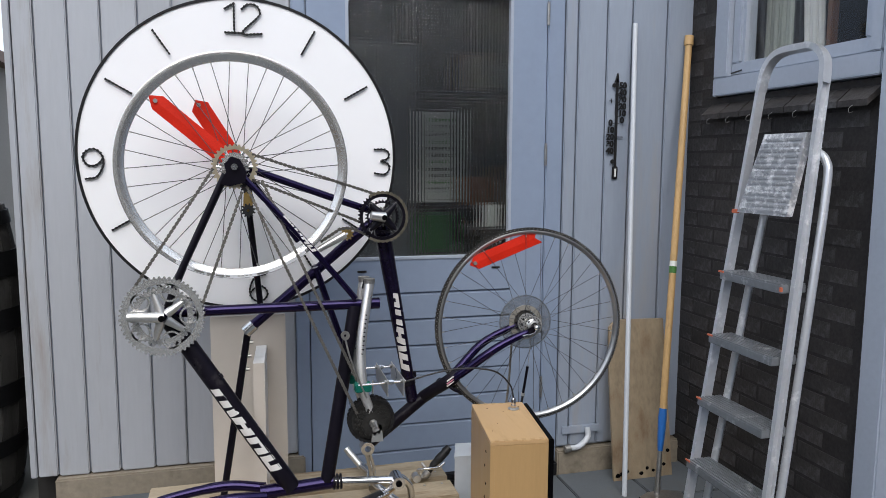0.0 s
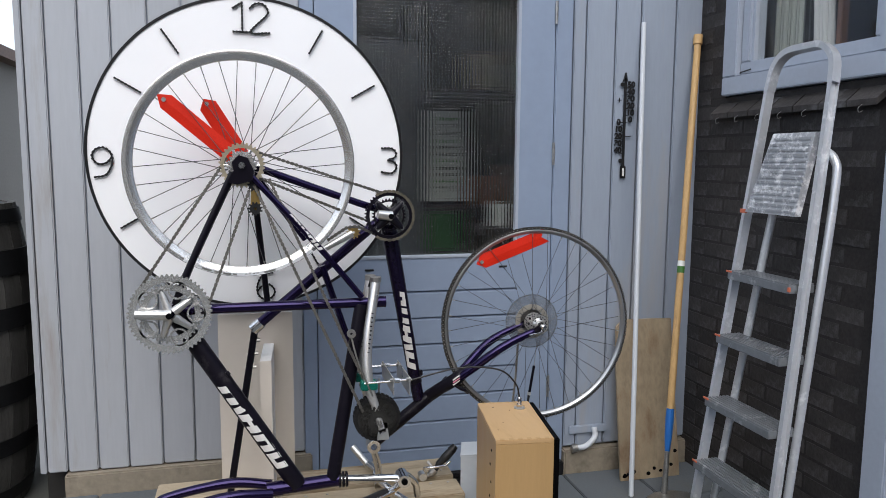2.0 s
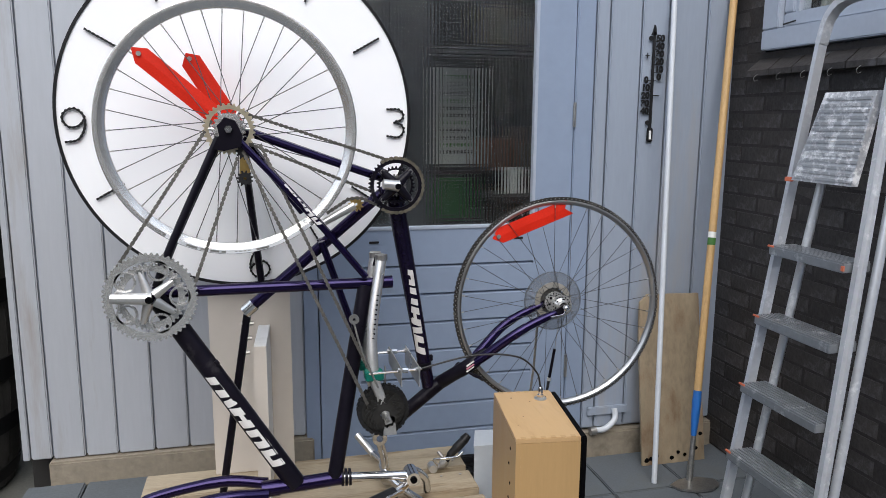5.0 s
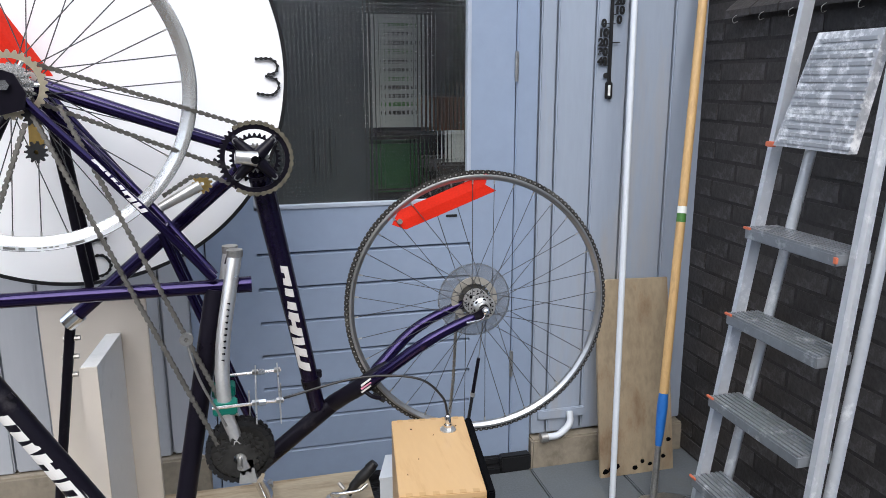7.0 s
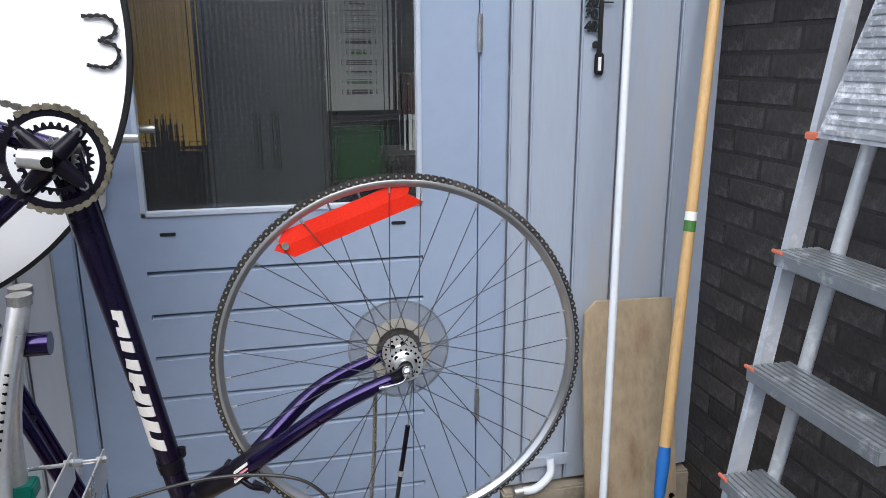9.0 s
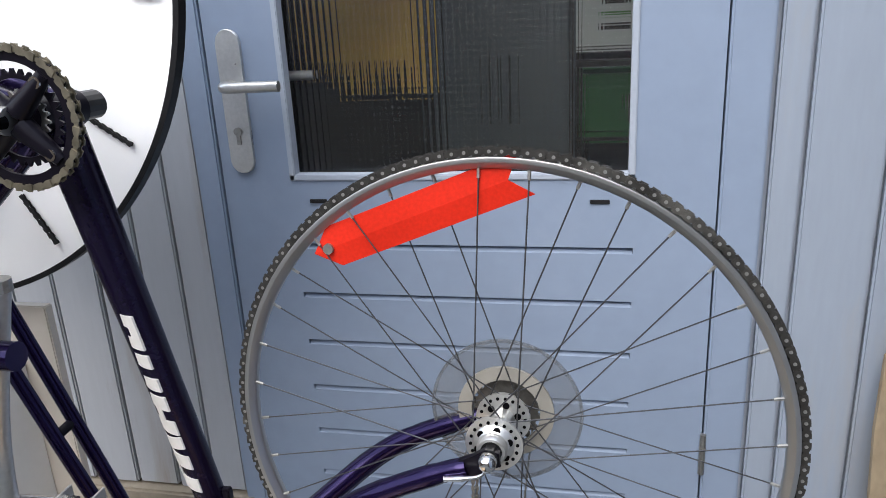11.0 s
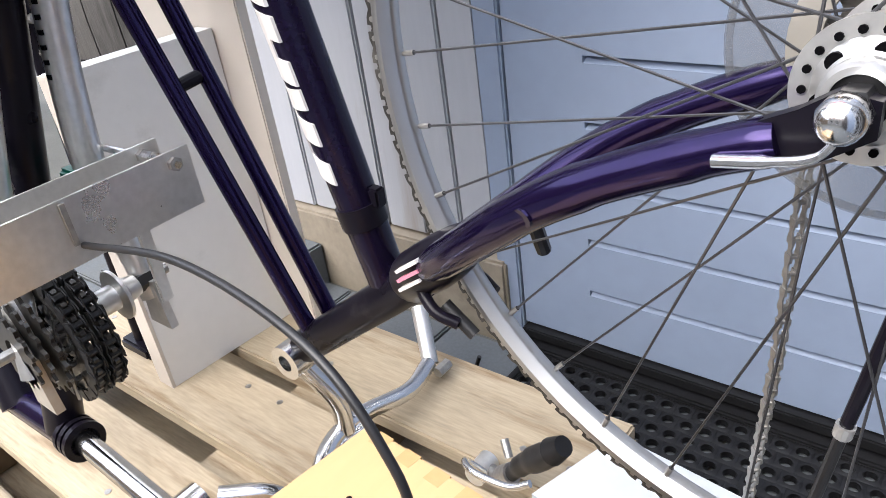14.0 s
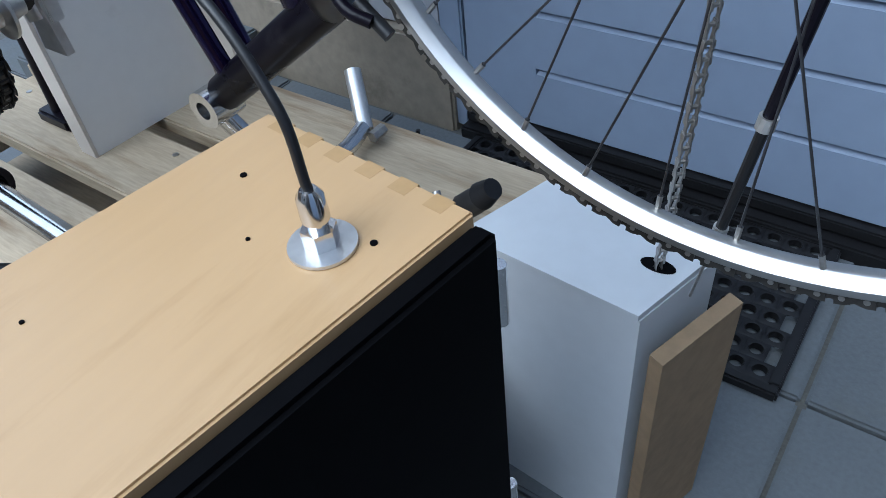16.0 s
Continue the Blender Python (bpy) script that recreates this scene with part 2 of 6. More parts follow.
def part(name, bm, material, parent=None, label="", smooth=False):
    """One mesh object from a bmesh, in world coordinates, under its thing."""
    ob = new(name, finish(bm, name, material, smooth))
    if parent is not None:
        put(ob, parent)
    if label:
        ob["label"] = label
    return ob


def put(ob, parent):
    """Hang ob under parent without moving it."""
    ob.parent = parent
    ob.matrix_parent_inverse = base_of(parent).inverted()


def base_of(ob):
    m = ob.matrix_basis.copy()
    while ob.parent is not None:
        m = ob.matrix_parent_inverse @ m
        ob = ob.parent
        m = ob.matrix_basis @ m
    return m


def thing(name, at, label, category, group="", kind=""):
    e = new(name)
    e.empty_display_size = 0.05
    e.location = at
    return tagged(e, label, category, group, kind)


def box(bm, x0, x1, y0, y1, z0, z1, bevel=0.0):
    r = bmesh.ops.create_cube(bm, size=1.0)
    for v in r["verts"]:
        v.co = Vector((x0 if v.co.x < 0 else x1, y0 if v.co.y < 0 else y1, z0 if v.co.z < 0 else z1))
    if bevel:
        edges = list({e for v in r["verts"] for e in v.link_edges})
        bmesh.ops.bevel(bm, geom=edges, offset=bevel, segments=2, affect="EDGES")
    return bm


def boxm(*a, bevel=0.0):
    return box(bmesh.new(), *a, bevel=bevel)


def frames_along(pts):
    """Side and up directions along a polyline, without twist."""
    pts = [Vector(p) for p in pts]
    out = []
    up = None
    for i, p in enumerate(pts):
        d = (pts[min(i + 1, len(pts) - 1)] - pts[max(i - 1, 0)]).normalized()
        if up is None:
            up = Vector((0, 1, 0)) if abs(d.y) < 0.9 else Vector((0, 0, 1))
        s = d.cross(up).normalized()
        up = s.cross(d).normalized()
        out.append((p, s, up, d))
    return out


def tube(bm, pts, r, seg=14, cap=True, flat=1.0):
    """A round tube along points; r is one radius or one for each point; flat squashes it."""
    rs = r if isinstance(r, (list, tuple)) else [r] * len(pts)
    rings = []
    for (p, s, u, d), rr in zip(frames_along(pts), rs):
        rings.append([bm.verts.new(p + rr * (math.cos(2 * math.pi * k / seg) * s * flat + math.sin(2 * math.pi * k / seg) * u)) for k in range(seg)])
    for a, b in zip(rings, rings[1:]):
        for k in range(seg):
            bm.faces.new((a[k], a[(k + 1) % seg], b[(k + 1) % seg], b[k]))
    if cap:
        bm.faces.new(rings[0][::-1])
        bm.faces.new(rings[-1])
    return bm


def tubem(pts, r, seg=14, flat=1.0):
    return tube(bmesh.new(), pts, r, seg, True, flat)


def bend(pts, n=8):
    """A smooth curve through points (Catmull-Rom)."""
    p = [Vector(q) for q in pts]
    p = [2 * p[0] - p[1]] + p + [2 * p[-1] - p[-2]]
    out = []
    for i in range(1, len(p) - 2):
        for k in range(n):
            t = k / n
            out.append(0.5 * (2 * p[i] + (p[i + 1] - p[i - 1]) * t + (2 * p[i - 1] - 5 * p[i] + 4 * p[i + 1] - p[i + 2]) * t * t
                              + (3 * p[i] - p[i - 1] - 3 * p[i + 1] + p[i + 2]) * t ** 3))
    out.append(p[-2])
    return out


def ring(bm, c, profile, seg=72, axis="Y", start=0.0, sweep=2 * math.pi):
    """A profile of (radius, offset along the axis), turned round the axis at c."""
    c = Vector(c)
    whole = abs(sweep - 2 * math.pi) < 1e-6
    n = seg if whole else seg + 1
    loops = []
    for k in range(n):
        a = start + sweep * k / seg
        e = {"Y": Vector((math.cos(a), 0, math.sin(a))), "Z": Vector((math.cos(a), math.sin(a), 0)), "X": Vector((0, math.cos(a), math.sin(a)))}[axis]
        w = {"Y": Vector((0, 1, 0)), "Z": Vector((0, 0, 1)), "X": Vector((1, 0, 0))}[axis]
        loops.append([bm.verts.new(c + r * e + o * w) for r, o in profile])
    m = len(profile)
    for k in range(seg):
        a, b = loops[k], loops[(k + 1) % n]
        for j in range(m):
            bm.faces.new((a[j], a[(j + 1) % m], b[(j + 1) % m], b[j]))
    return bm


def disc(bm, c, r, y0, y1, seg=48, axis="Y"):
    c = Vector(c)
    w = {"Y": Vector((0, 1, 0)), "Z": Vector((0, 0, 1)), "X": Vector((1, 0, 0))}[axis]
    e = {"Y": lambda a: Vector((math.cos(a), 0, math.sin(a))), "Z": lambda a: Vector((math.cos(a), math.sin(a), 0)), "X": lambda a: Vector((0, math.cos(a), math.sin(a)))}[axis]
    lo = [bm.verts.new(c + y0 * w + r * e(2 * math.pi * k / seg)) for k in range(seg)]
    hi = [bm.verts.new(c + y1 * w + r * e(2 * math.pi * k / seg)) for k in range(seg)]
    bm.faces.new(lo)
    bm.faces.new(hi[::-1])
    for k in range(seg):
        bm.faces.new((lo[k], lo[(k + 1) % seg], hi[(k + 1) % seg], hi[k]))
    return bm


def slab(bm, poly, axis, a, b):
    """A flat polygon of two coordinates, given thickness from a to b along an axis."""
    def at(p, w):
        return {"Y": Vector((p[0], w, p[1])), "X": Vector((w, p[0], p[1])), "Z": Vector((p[0], p[1], w))}[axis]
    lo = [bm.verts.new(at(p, a)) for p in poly]
    hi = [bm.verts.new(at(p, b)) for p in poly]
    bm.faces.new(lo)
    bm.faces.new(hi[::-1])
    for k in range(len(poly)):
        j = (k + 1) % len(poly)
        bm.faces.new((lo[k], lo[j], hi[j], hi[k]))
    return bm


def chain(bm, pts, pitch=0.0127, side=Vector((0, 1, 0)), closed=False, width=0.0075, height=0.0085):
    """Bicycle chain links along a polyline: inner and outer plate pairs in turn, with rollers."""
    pts = [Vector(p) for p in pts]
    if closed:
        pts.append(pts[0])
    lens = [0.0]
    for a, b in zip(pts, pts[1:]):
        lens.append(lens[-1] + (b - a).length)
    n = max(2, int(round(lens[-1] / pitch)))
    def at(s):
        for i in range(len(pts) - 1):
            if s <= lens[i + 1] or i == len(pts) - 2:
                t = (s - lens[i]) / max(lens[i + 1] - lens[i], 1e-9)
                return pts[i].lerp(pts[i + 1], t)
    where = [at(lens[-1] * k / n) for k in range(n + 1)]
    for k in range(n):
        a, b = where[k], where[k + 1]
        d = (b - a).normalized()
        u = side.cross(d).normalized()
        w = width * (0.5 if k % 2 else 0.36)
        for sgn in (-1, 1):
            o = side * (sgn * w)
            th = side * (sgn * 0.0011)
            prof = []
            for q, l, hh in ((a, -0.45, 0.5), (a, 0.1, 0.5), (a.lerp(b, 0.5), 0.0, 0.26), (b, -0.1, 0.5), (b, 0.45, 0.5)):
                prof.append((q + d * (l * height), hh * height))
            lo = [q + u * hh for q, hh in prof] + [q - u * hh for q, hh in reversed(prof)]
            va = [bm.verts.new(p + o) for p in lo]
            vb = [bm.verts.new(p + o + th) for p in lo]
            bm.faces.new(va)
            bm.faces.new(vb[::-1])
            m = len(lo)
            for j in range(m):
                bm.faces.new((va[j], va[(j + 1) % m], vb[(j + 1) % m], vb[j]))
        tube(bm, [a - side * width * 0.52, a + side * width * 0.52], height * 0.3, 6)
    return bm


def sprocket(bm, c, r, teeth, y0, y1, inner):
    """A toothed ring round the Y axis."""
    c = Vector(c)
    n = teeth * 4
    outer = []
    for k in range(n):
        a = 2 * math.pi * k / n
        rr = r + (0.004 if k % 4 in (1, 2) else -0.0015)
        outer.append(Vector((rr * math.cos(a), 0, rr * math.sin(a))))
    inn = [Vector((inner * math.cos(2 * math.pi * k / n), 0, inner * math.sin(2 * math.pi * k / n))) for k in range(n)]
    Y0, Y1 = Vector((0, y0, 0)), Vector((0, y1, 0))
    A = [bm.verts.new(c + p + Y0) for p in outer]
    B = [bm.verts.new(c + p + Y1) for p in outer]
    C = [bm.verts.new(c + p + Y0) for p in inn]
    D = [bm.verts.new(c + p + Y1) for p in inn]
    for k in range(n):
        j = (k + 1) % n
        bm.faces.new((A[k], A[j], B[j], B[k]))
        bm.faces.new((C[k], D[k], D[j], C[j]))
        bm.faces.new((A[k], C[k], C[j], A[j]))
        bm.faces.new((B[k], B[j], D[j], D[k]))
    return bm

# ---- ground, walls ----
WX = 0.69          # face of the brick side wall
LX = -1.915        # free end of the plank wall
DOOR_L, DOOR_R = -0.935, 0.02

part("ground", boxm(-30, 30, -30, 30, -0.3, -0.012), SAND)
tagged(bpy.data.objects["ground"], "dark sandy joint bed under grey paving tiles", "ground", kind="structure")
paving = thing("pavement", (0, 0, 0), "square grey concrete paving tiles with dark joints", "pavement", kind="structure")

def plank_wall():
    wall = part("wall_back", boxm(LX, DOOR_L - 0.055, 0.012, 0.10, 0.19, 2.7), TRIMPAINT)
    tagged(wall, "grey painted vertical plank wall of a shed", "wall", kind="structure")
    part("lintel", boxm(DOOR_L - 0.055, DOOR_R + 0.075, 0.012, 0.10, 2.16, 2.7), TRIMPAINT, wall)
    part("wall_strip", boxm(DOOR_R + 0.075, WX, 0.012, 0.10, 0.10, 2.7), TRIMPAINT, wall)
    xs = [LX, -1.845, -1.74, -1.635, -1.515, -1.40, -1.28, -1.17, -1.075, -0.99]
    for a, b in zip(xs, xs[1:]):
        bm = boxm(a + 0.003, b - 0.003, -0.006 - 0.003 * random.random(), 0.011, 0.185 + 0.006 * random.random(), 2.68, bevel=0.004)
        part("plank", bm, PLANKPAINT, wall)
    for a, b in ((0.105, 0.155), (0.162, 0.285), (0.292, 0.40), (0.407, 0.56), (0.567, WX - 0.004)):
        bm = boxm(a, b, -0.006 - 0.004 * random.random(), 0.011, 0.11, 2.68, bevel=0.004)
        part("plank", bm, WALLPAINT, wall)
    part("corner_board", boxm(LX - 0.022, LX - 0.001, -0.012, 0.12, 0.19, 2.7, bevel=0.003), PLANKPAINT, wall)
    return wall

plank_wall()
plinth = part("plinth", boxm(LX + 0.06, DOOR_L - 0.03, -0.03, 0.12, -0.02, 0.183, bevel=0.006), CONCRETE)
tagged(plinth, "stained pale concrete plinth under the plank wall", "plinth", kind="structure")
step = thing("paved_step", (-1.70, -0.2, -0.012), "low raised step of two grey paving slabs along the plinth", "step", kind="structure")
part("slab", boxm(-1.925, -1.741, -0.38, -0.032, -0.012, 0.105, bevel=0.005), TILE, step)
part("slab", boxm(-1.735, -1.495, -0.38, -0.032, -0.012, 0.104, bevel=0.005), TILE, step)
plinth2 = part("plinth", boxm(0.10, WX, -0.035, 0.12, -0.02, 0.098, bevel=0.006), CONCRETE)
tagged(plinth2, "low stained concrete plinth beside the door", "plinth", kind="structure")

def shed_door():
    """Glazed door with a grooved lower panel."""
    d = thing("door_1", (-0.45, 0, 0), "closed blue-grey wooden door with ribbed glass above a grooved panel", "door", kind="structure")
    Y0, Y1 = -0.012, 0.032
    GL, GR, GB, GT = -0.79, -0.123, 0.945, 1.98
    bm = bmesh.new()
    box(bm, DOOR_L, GL, Y0, Y1, 0.05, 2.10)
    box(bm, GR, DOOR_R, Y0, Y1, 0.05, 2.10)
    box(bm, GL, GR, Y0, Y1, GT, 2.10)
    # lower panel, with slots left open for the grooves
    zs = [0.814 - 0.108 * k for k in range(7)]
    box(bm, GL, GR, Y0, Y1, 0.05, zs[-1] - 0.012)
    top = GB
    for z in zs:
        box(bm, GL, GR, Y0, Y1, z, top)
        box(bm, GL, GR, 0.004, Y1, z - 0.012, z)
        top = z - 0.012
    part("leaf", bm, DOORPAINT, d)
    for z in zs:
        part("groove_lip", slab(bmesh.new(), [(Y0 + 0.001, z - 0.0125), (0.004, z - 0.003), (0.004, z - 0.0125)], "X", GL + 0.001, GR - 0.001), DOORPAINT, d)
    for x in (-0.735, -0.185):
        part("vent_slot", boxm(x - 0.018, x + 0.018, Y0 - 0.003, Y0 + 0.002, 0.899, 0.907, bevel=0.001), BLACKPLASTIC, d, "dark narrow slot")
    for a in ((GL - 0.0, GL + 0.012, GB, GT), (GR - 0.012, GR, GB, GT), (GL, GR, GB, GB + 0.012), (GL, GR, GT - 0.012, GT)):
        part("glazing_bead", boxm(a[0], a[1], Y0 - 0.004, 0.012, a[2], a[3], bevel=0.002), TRIMPAINT, d)
    g = part("pane", boxm(GL + 0.004, GR - 0.004, 0.013, 0.017, GB + 0.004, GT - 0.004), RIBGLASS, d, "ribbed patterned glass pane")
    g.visible_shadow = False
    for z in (0.386, 1.362, 1.92):
        bm = tubem([(DOOR_R + 0.002, Y0 - 0.007, z - 0.045), (DOOR_R + 0.002, Y0 - 0.007, z + 0.045)], 0.006, 10)
        for k in (-0.015, 0.015):
            ring(bm, (DOOR_R + 0.002, Y0 - 0.007, z + k), [(0.0055, -0.001), (0.0072, -0.001), (0.0072, 0.001), (0.0055, 0.001)], 12, "Z")
        part("hinge", bm, STEEL, d, "grey steel barrel hinge")
    # handle plate
    bm = bmesh.new()
    px, pz0, pz1, w = -0.884, 0.962, 1.240, 0.0245
    poly = [(px + w * math.cos(a), pz1 - w + w * math.sin(a)) for a in np.linspace(0, math.pi, 12)]
    poly += [(px + w * math.cos(a), pz0 + w + w * math.sin(a)) for a in np.linspace(math.pi, 2 * math.pi, 12)]
    slab(bm, poly, "Y", Y0 - 0.009, Y0)
    bmesh.ops.bevel(bm, geom=[e for e in bm.edges], offset=0.0015, segments=1, affect="EDGES")
    plate = part("handle_plate", bm, ALU, d, "satin aluminium handle plate", smooth=True)
    part("lever", tubem(bend([(px, Y0 - 0.01, 1.135), (px, Y0 - 0.045, 1.135), (px + 0.03, Y0 - 0.055, 1.135), (px + 0.115, Y0 - 0.052, 1.135)]), 0.0105, 14), ALU, plate, "satin aluminium lever", smooth=True)
    part("inner_lever", tubem([(-0.885, 0.035, 1.142), (-0.885, 0.075, 1.142), (-0.755, 0.078, 1.142)], 0.0095, 12), ALU, d, smooth=True)
    bm = disc(bmesh.new(), (px, 0, 1.046), 0.0085, Y0 - 0.013, Y0 - 0.008, 20)
    box(bm, px - 0.004, px + 0.004, Y0 - 0.0125, Y0 - 0.008, 1.02, 1.043)
    part("lock_cylinder", bm, STEEL, plate, "small dark keyhole cylinder")
    part("bottom_seal", boxm(DOOR_L, DOOR_R + 0.05, -0.03, 0.03, 0.025, 0.046, bevel=0.003), BLACKRUB, d, "black rubber strip")
    # frame
    for x0, x1 in ((DOOR_L - 0.055, DOOR_L - 0.004), (DOOR_R + 0.0035, DOOR_R + 0.075)):
        part("jamb", boxm(x0, x1, -0.018, 0.06, 0.0, 2.16, bevel=0.004), DOORPAINT, d)
    part("head", boxm(DOOR_L - 0.004, DOOR_R + 0.012, -0.018, 0.06, 2.104, 2.16, bevel=0.004), DOORPAINT, d)
    part("threshold", boxm(DOOR_L - 0.004, DOOR_R + 0.012, -0.05, 0.06, -0.01, 0.022, bevel=0.004), BLACKRUB, d, "dark threshold")
    part("foot_block", boxm(DOOR_R - 0.04, DOOR_R + 0.07, -0.055, -0.019, 0.0, 0.06, bevel=0.005), BLACKRUB, d, "black rubber door stop block")

shed_door()

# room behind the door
room = part("wall_room", boxm(-1.9, 0.6, 2.35, 2.45, 0.0, 2.6), SHADEWALL)
tagged(room, "plastered wall inside the shed, shade put in its colour", "wall", kind="structure")
# the left wall has an unseen gap, added to let sky light in
for nm, b in (("wall_room_left", (-1.95, -1.87, 0.12, 0.5, 0.0, 2.6)), ("wall_room_pier", (-1.95, -1.87, 1.7, 2.4, 0.0, 2.6)), ("wall_room_below_gap", (-1.95, -1.87, 0.5, 1.7, 0.0, 1.35)), ("wall_room_above_gap", (-1.95, -1.87, 0.5, 1.7, 2.1, 2.6)), ("wall_room_right", (0.55, 0.63, 0.12, 2.4, 0.0, 2.6))):
    tagged(part(nm, boxm(*b), SHADEWALL), "plastered wall inside the shed, shade put in its colour", "wall", kind="structure")
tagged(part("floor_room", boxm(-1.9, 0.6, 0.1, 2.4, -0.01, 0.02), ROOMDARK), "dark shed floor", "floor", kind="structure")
tagged(part("ceiling_room", boxm(-1.95, 0.63, 0.1, 2.45, 2.6, 2.7), SHADEWALL), "plain shed ceiling", "ceiling", kind="structure")
cab = thing("cupboard", (-0.49, 1.2, 0.02), "tall plain grey cupboard inside the dark shed", "cupboard")
# grey lowered as well, with the room's shade in the colour
CUPGREY = mat("grey_cupboard_paint_toned_dark", (0.060, 0.069, 0.074), 0.5, var=0.08)
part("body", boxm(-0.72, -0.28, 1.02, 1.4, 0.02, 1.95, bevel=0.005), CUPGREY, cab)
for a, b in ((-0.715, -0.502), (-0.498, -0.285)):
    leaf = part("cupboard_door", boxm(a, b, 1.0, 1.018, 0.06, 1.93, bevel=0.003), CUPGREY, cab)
    hx = b - 0.03 if a < -0.6 else a + 0.03
    part("handle", boxm(hx - 0.008, hx + 0.008, 0.975, 0.998, 0.90, 1.12, bevel=0.003), BLACKPLASTIC, leaf, "dark bar handle")
drape = bmesh.new()
for k in range(14):
    x = -1.06 + 0.024 * k
    tube(drape, [(x, 0.95 + 0.012 * (k % 2), 1.06 + 0.06 * math.sin(k * 0.9)), (x, 0.95 + 0.012 * (k % 2), 2.6)], 0.017, 8)
tagged(part("curtain", drape, mat("ochre_cloth", (0.62, 0.40, 0.09), 0.8, var=0.2, scale=5)), "short ochre cloth curtain hanging inside the shed", "curtain")
rack = thing("shelf_unit", (0.0, 1.3, 0.02), "dark open shelf unit inside the shed", "shelf")
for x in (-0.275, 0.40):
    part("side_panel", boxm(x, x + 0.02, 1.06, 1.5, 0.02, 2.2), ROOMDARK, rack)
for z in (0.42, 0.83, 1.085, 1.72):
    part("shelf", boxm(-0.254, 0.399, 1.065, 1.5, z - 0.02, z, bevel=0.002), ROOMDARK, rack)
PAPER = mat("dull_white_paper", (0.42, 0.44, 0.42), 0.7, var=0.06, scale=3)
note = thing("paper_notice", (-0.145, 1.05, 1.12), "white paper notice with rows of small print", "notice")
part("sheet", boxm(-0.265, -0.025, 1.045, 1.048, 1.115, 1.60), PAPER, note)
for k in range(11):
    z = 1.55 - 0.037 * k
    w = (0.045, 0.030, 0.052, 0.038, 0.046)[k % 5]
    part("print_line", boxm(-0.145 - w, -0.145 + w, 1.0435, 1.0445, z - 0.006, z + 0.006), ROOMDARK if k % 3 else LABELGREEN, note)
for x, w, z, h, c in ((0.06, 0.10, 1.085, 0.16, (0.16, 0.07, 0.035)), (0.20, 0.09, 1.085, 0.22, (0.10, 0.075, 0.05)), (0.31, 0.07, 1.085, 0.13, (0.14, 0.14, 0.13)), (0.03, 0.16, 1.72, 0.20, (0.12, 0.10, 0.06)), (0.24, 0.13, 1.72, 0.15, (0.07, 0.08, 0.09)), (0.12, 0.14, 0.83, 0.15, (0.08, 0.05, 0.03))):
    carton = thing("carton", (x + w / 2, 1.2, z), "small dull carton on a dark shelf", "carton", "cartons on the shelf")
    m = mat("carton_board", c, 0.7, var=0.15)
    part("body", boxm(x, x + w, 1.10, 1.32, z, z + h * 0.84, bevel=0.004), m, carton)
    part("lid", boxm(x - 0.003, x + w + 0.003, 1.097, 1.323, z + h * 0.84 + 0.0005, z + h, bevel=0.003), m, carton)
crate = thing("green_crate", (-0.15, 1.2, 0.83), "green plastic crate on a dark shelf", "crate")
part("body", boxm(-0.245, -0.05, 1.075, 1.30, 0.831, 1.02, bevel=0.012), ROOMGREEN, crate)
part("rim", boxm(-0.250, -0.045, 1.070, 1.305, 1.021, 1.045, bevel=0.005), ROOMGREEN, crate)
bench = thing("workbench", (0.1, 0.6, 0.02), "dark narrow workbench inside the shed behind the door", "workbench")
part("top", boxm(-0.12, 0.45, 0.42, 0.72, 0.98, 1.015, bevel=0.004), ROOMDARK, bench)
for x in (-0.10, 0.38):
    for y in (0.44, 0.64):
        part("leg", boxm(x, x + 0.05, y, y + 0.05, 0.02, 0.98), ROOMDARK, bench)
tin = thing("white_tin", (-0.01, 0.55, 1.015), "white square tin on the workbench", "tin")
part("body", boxm(-0.052, 0.03, 0.51, 0.59, 1.016, 1.108, bevel=0.004), PAPER, tin)
part("lid", boxm(-0.055, 0.033, 0.507, 0.593, 1.1085, 1.128, bevel=0.004), PAPER, tin)

# ---- brick side wall with a window and a second door ----
side = part("wall_right", boxm(WX - 0.005, WX + 0.25, -1.03, 0.12, 0.0, 1.59), MORTAR)
tagged(side, "black tarred brick wall with a window above", "wall", kind="structure")
part("wall_core", boxm(WX - 0.005, WX + 0.25, -0.20, 0.12, 1.591, 2.7), MORTAR, side)
ROWH = 0.0625

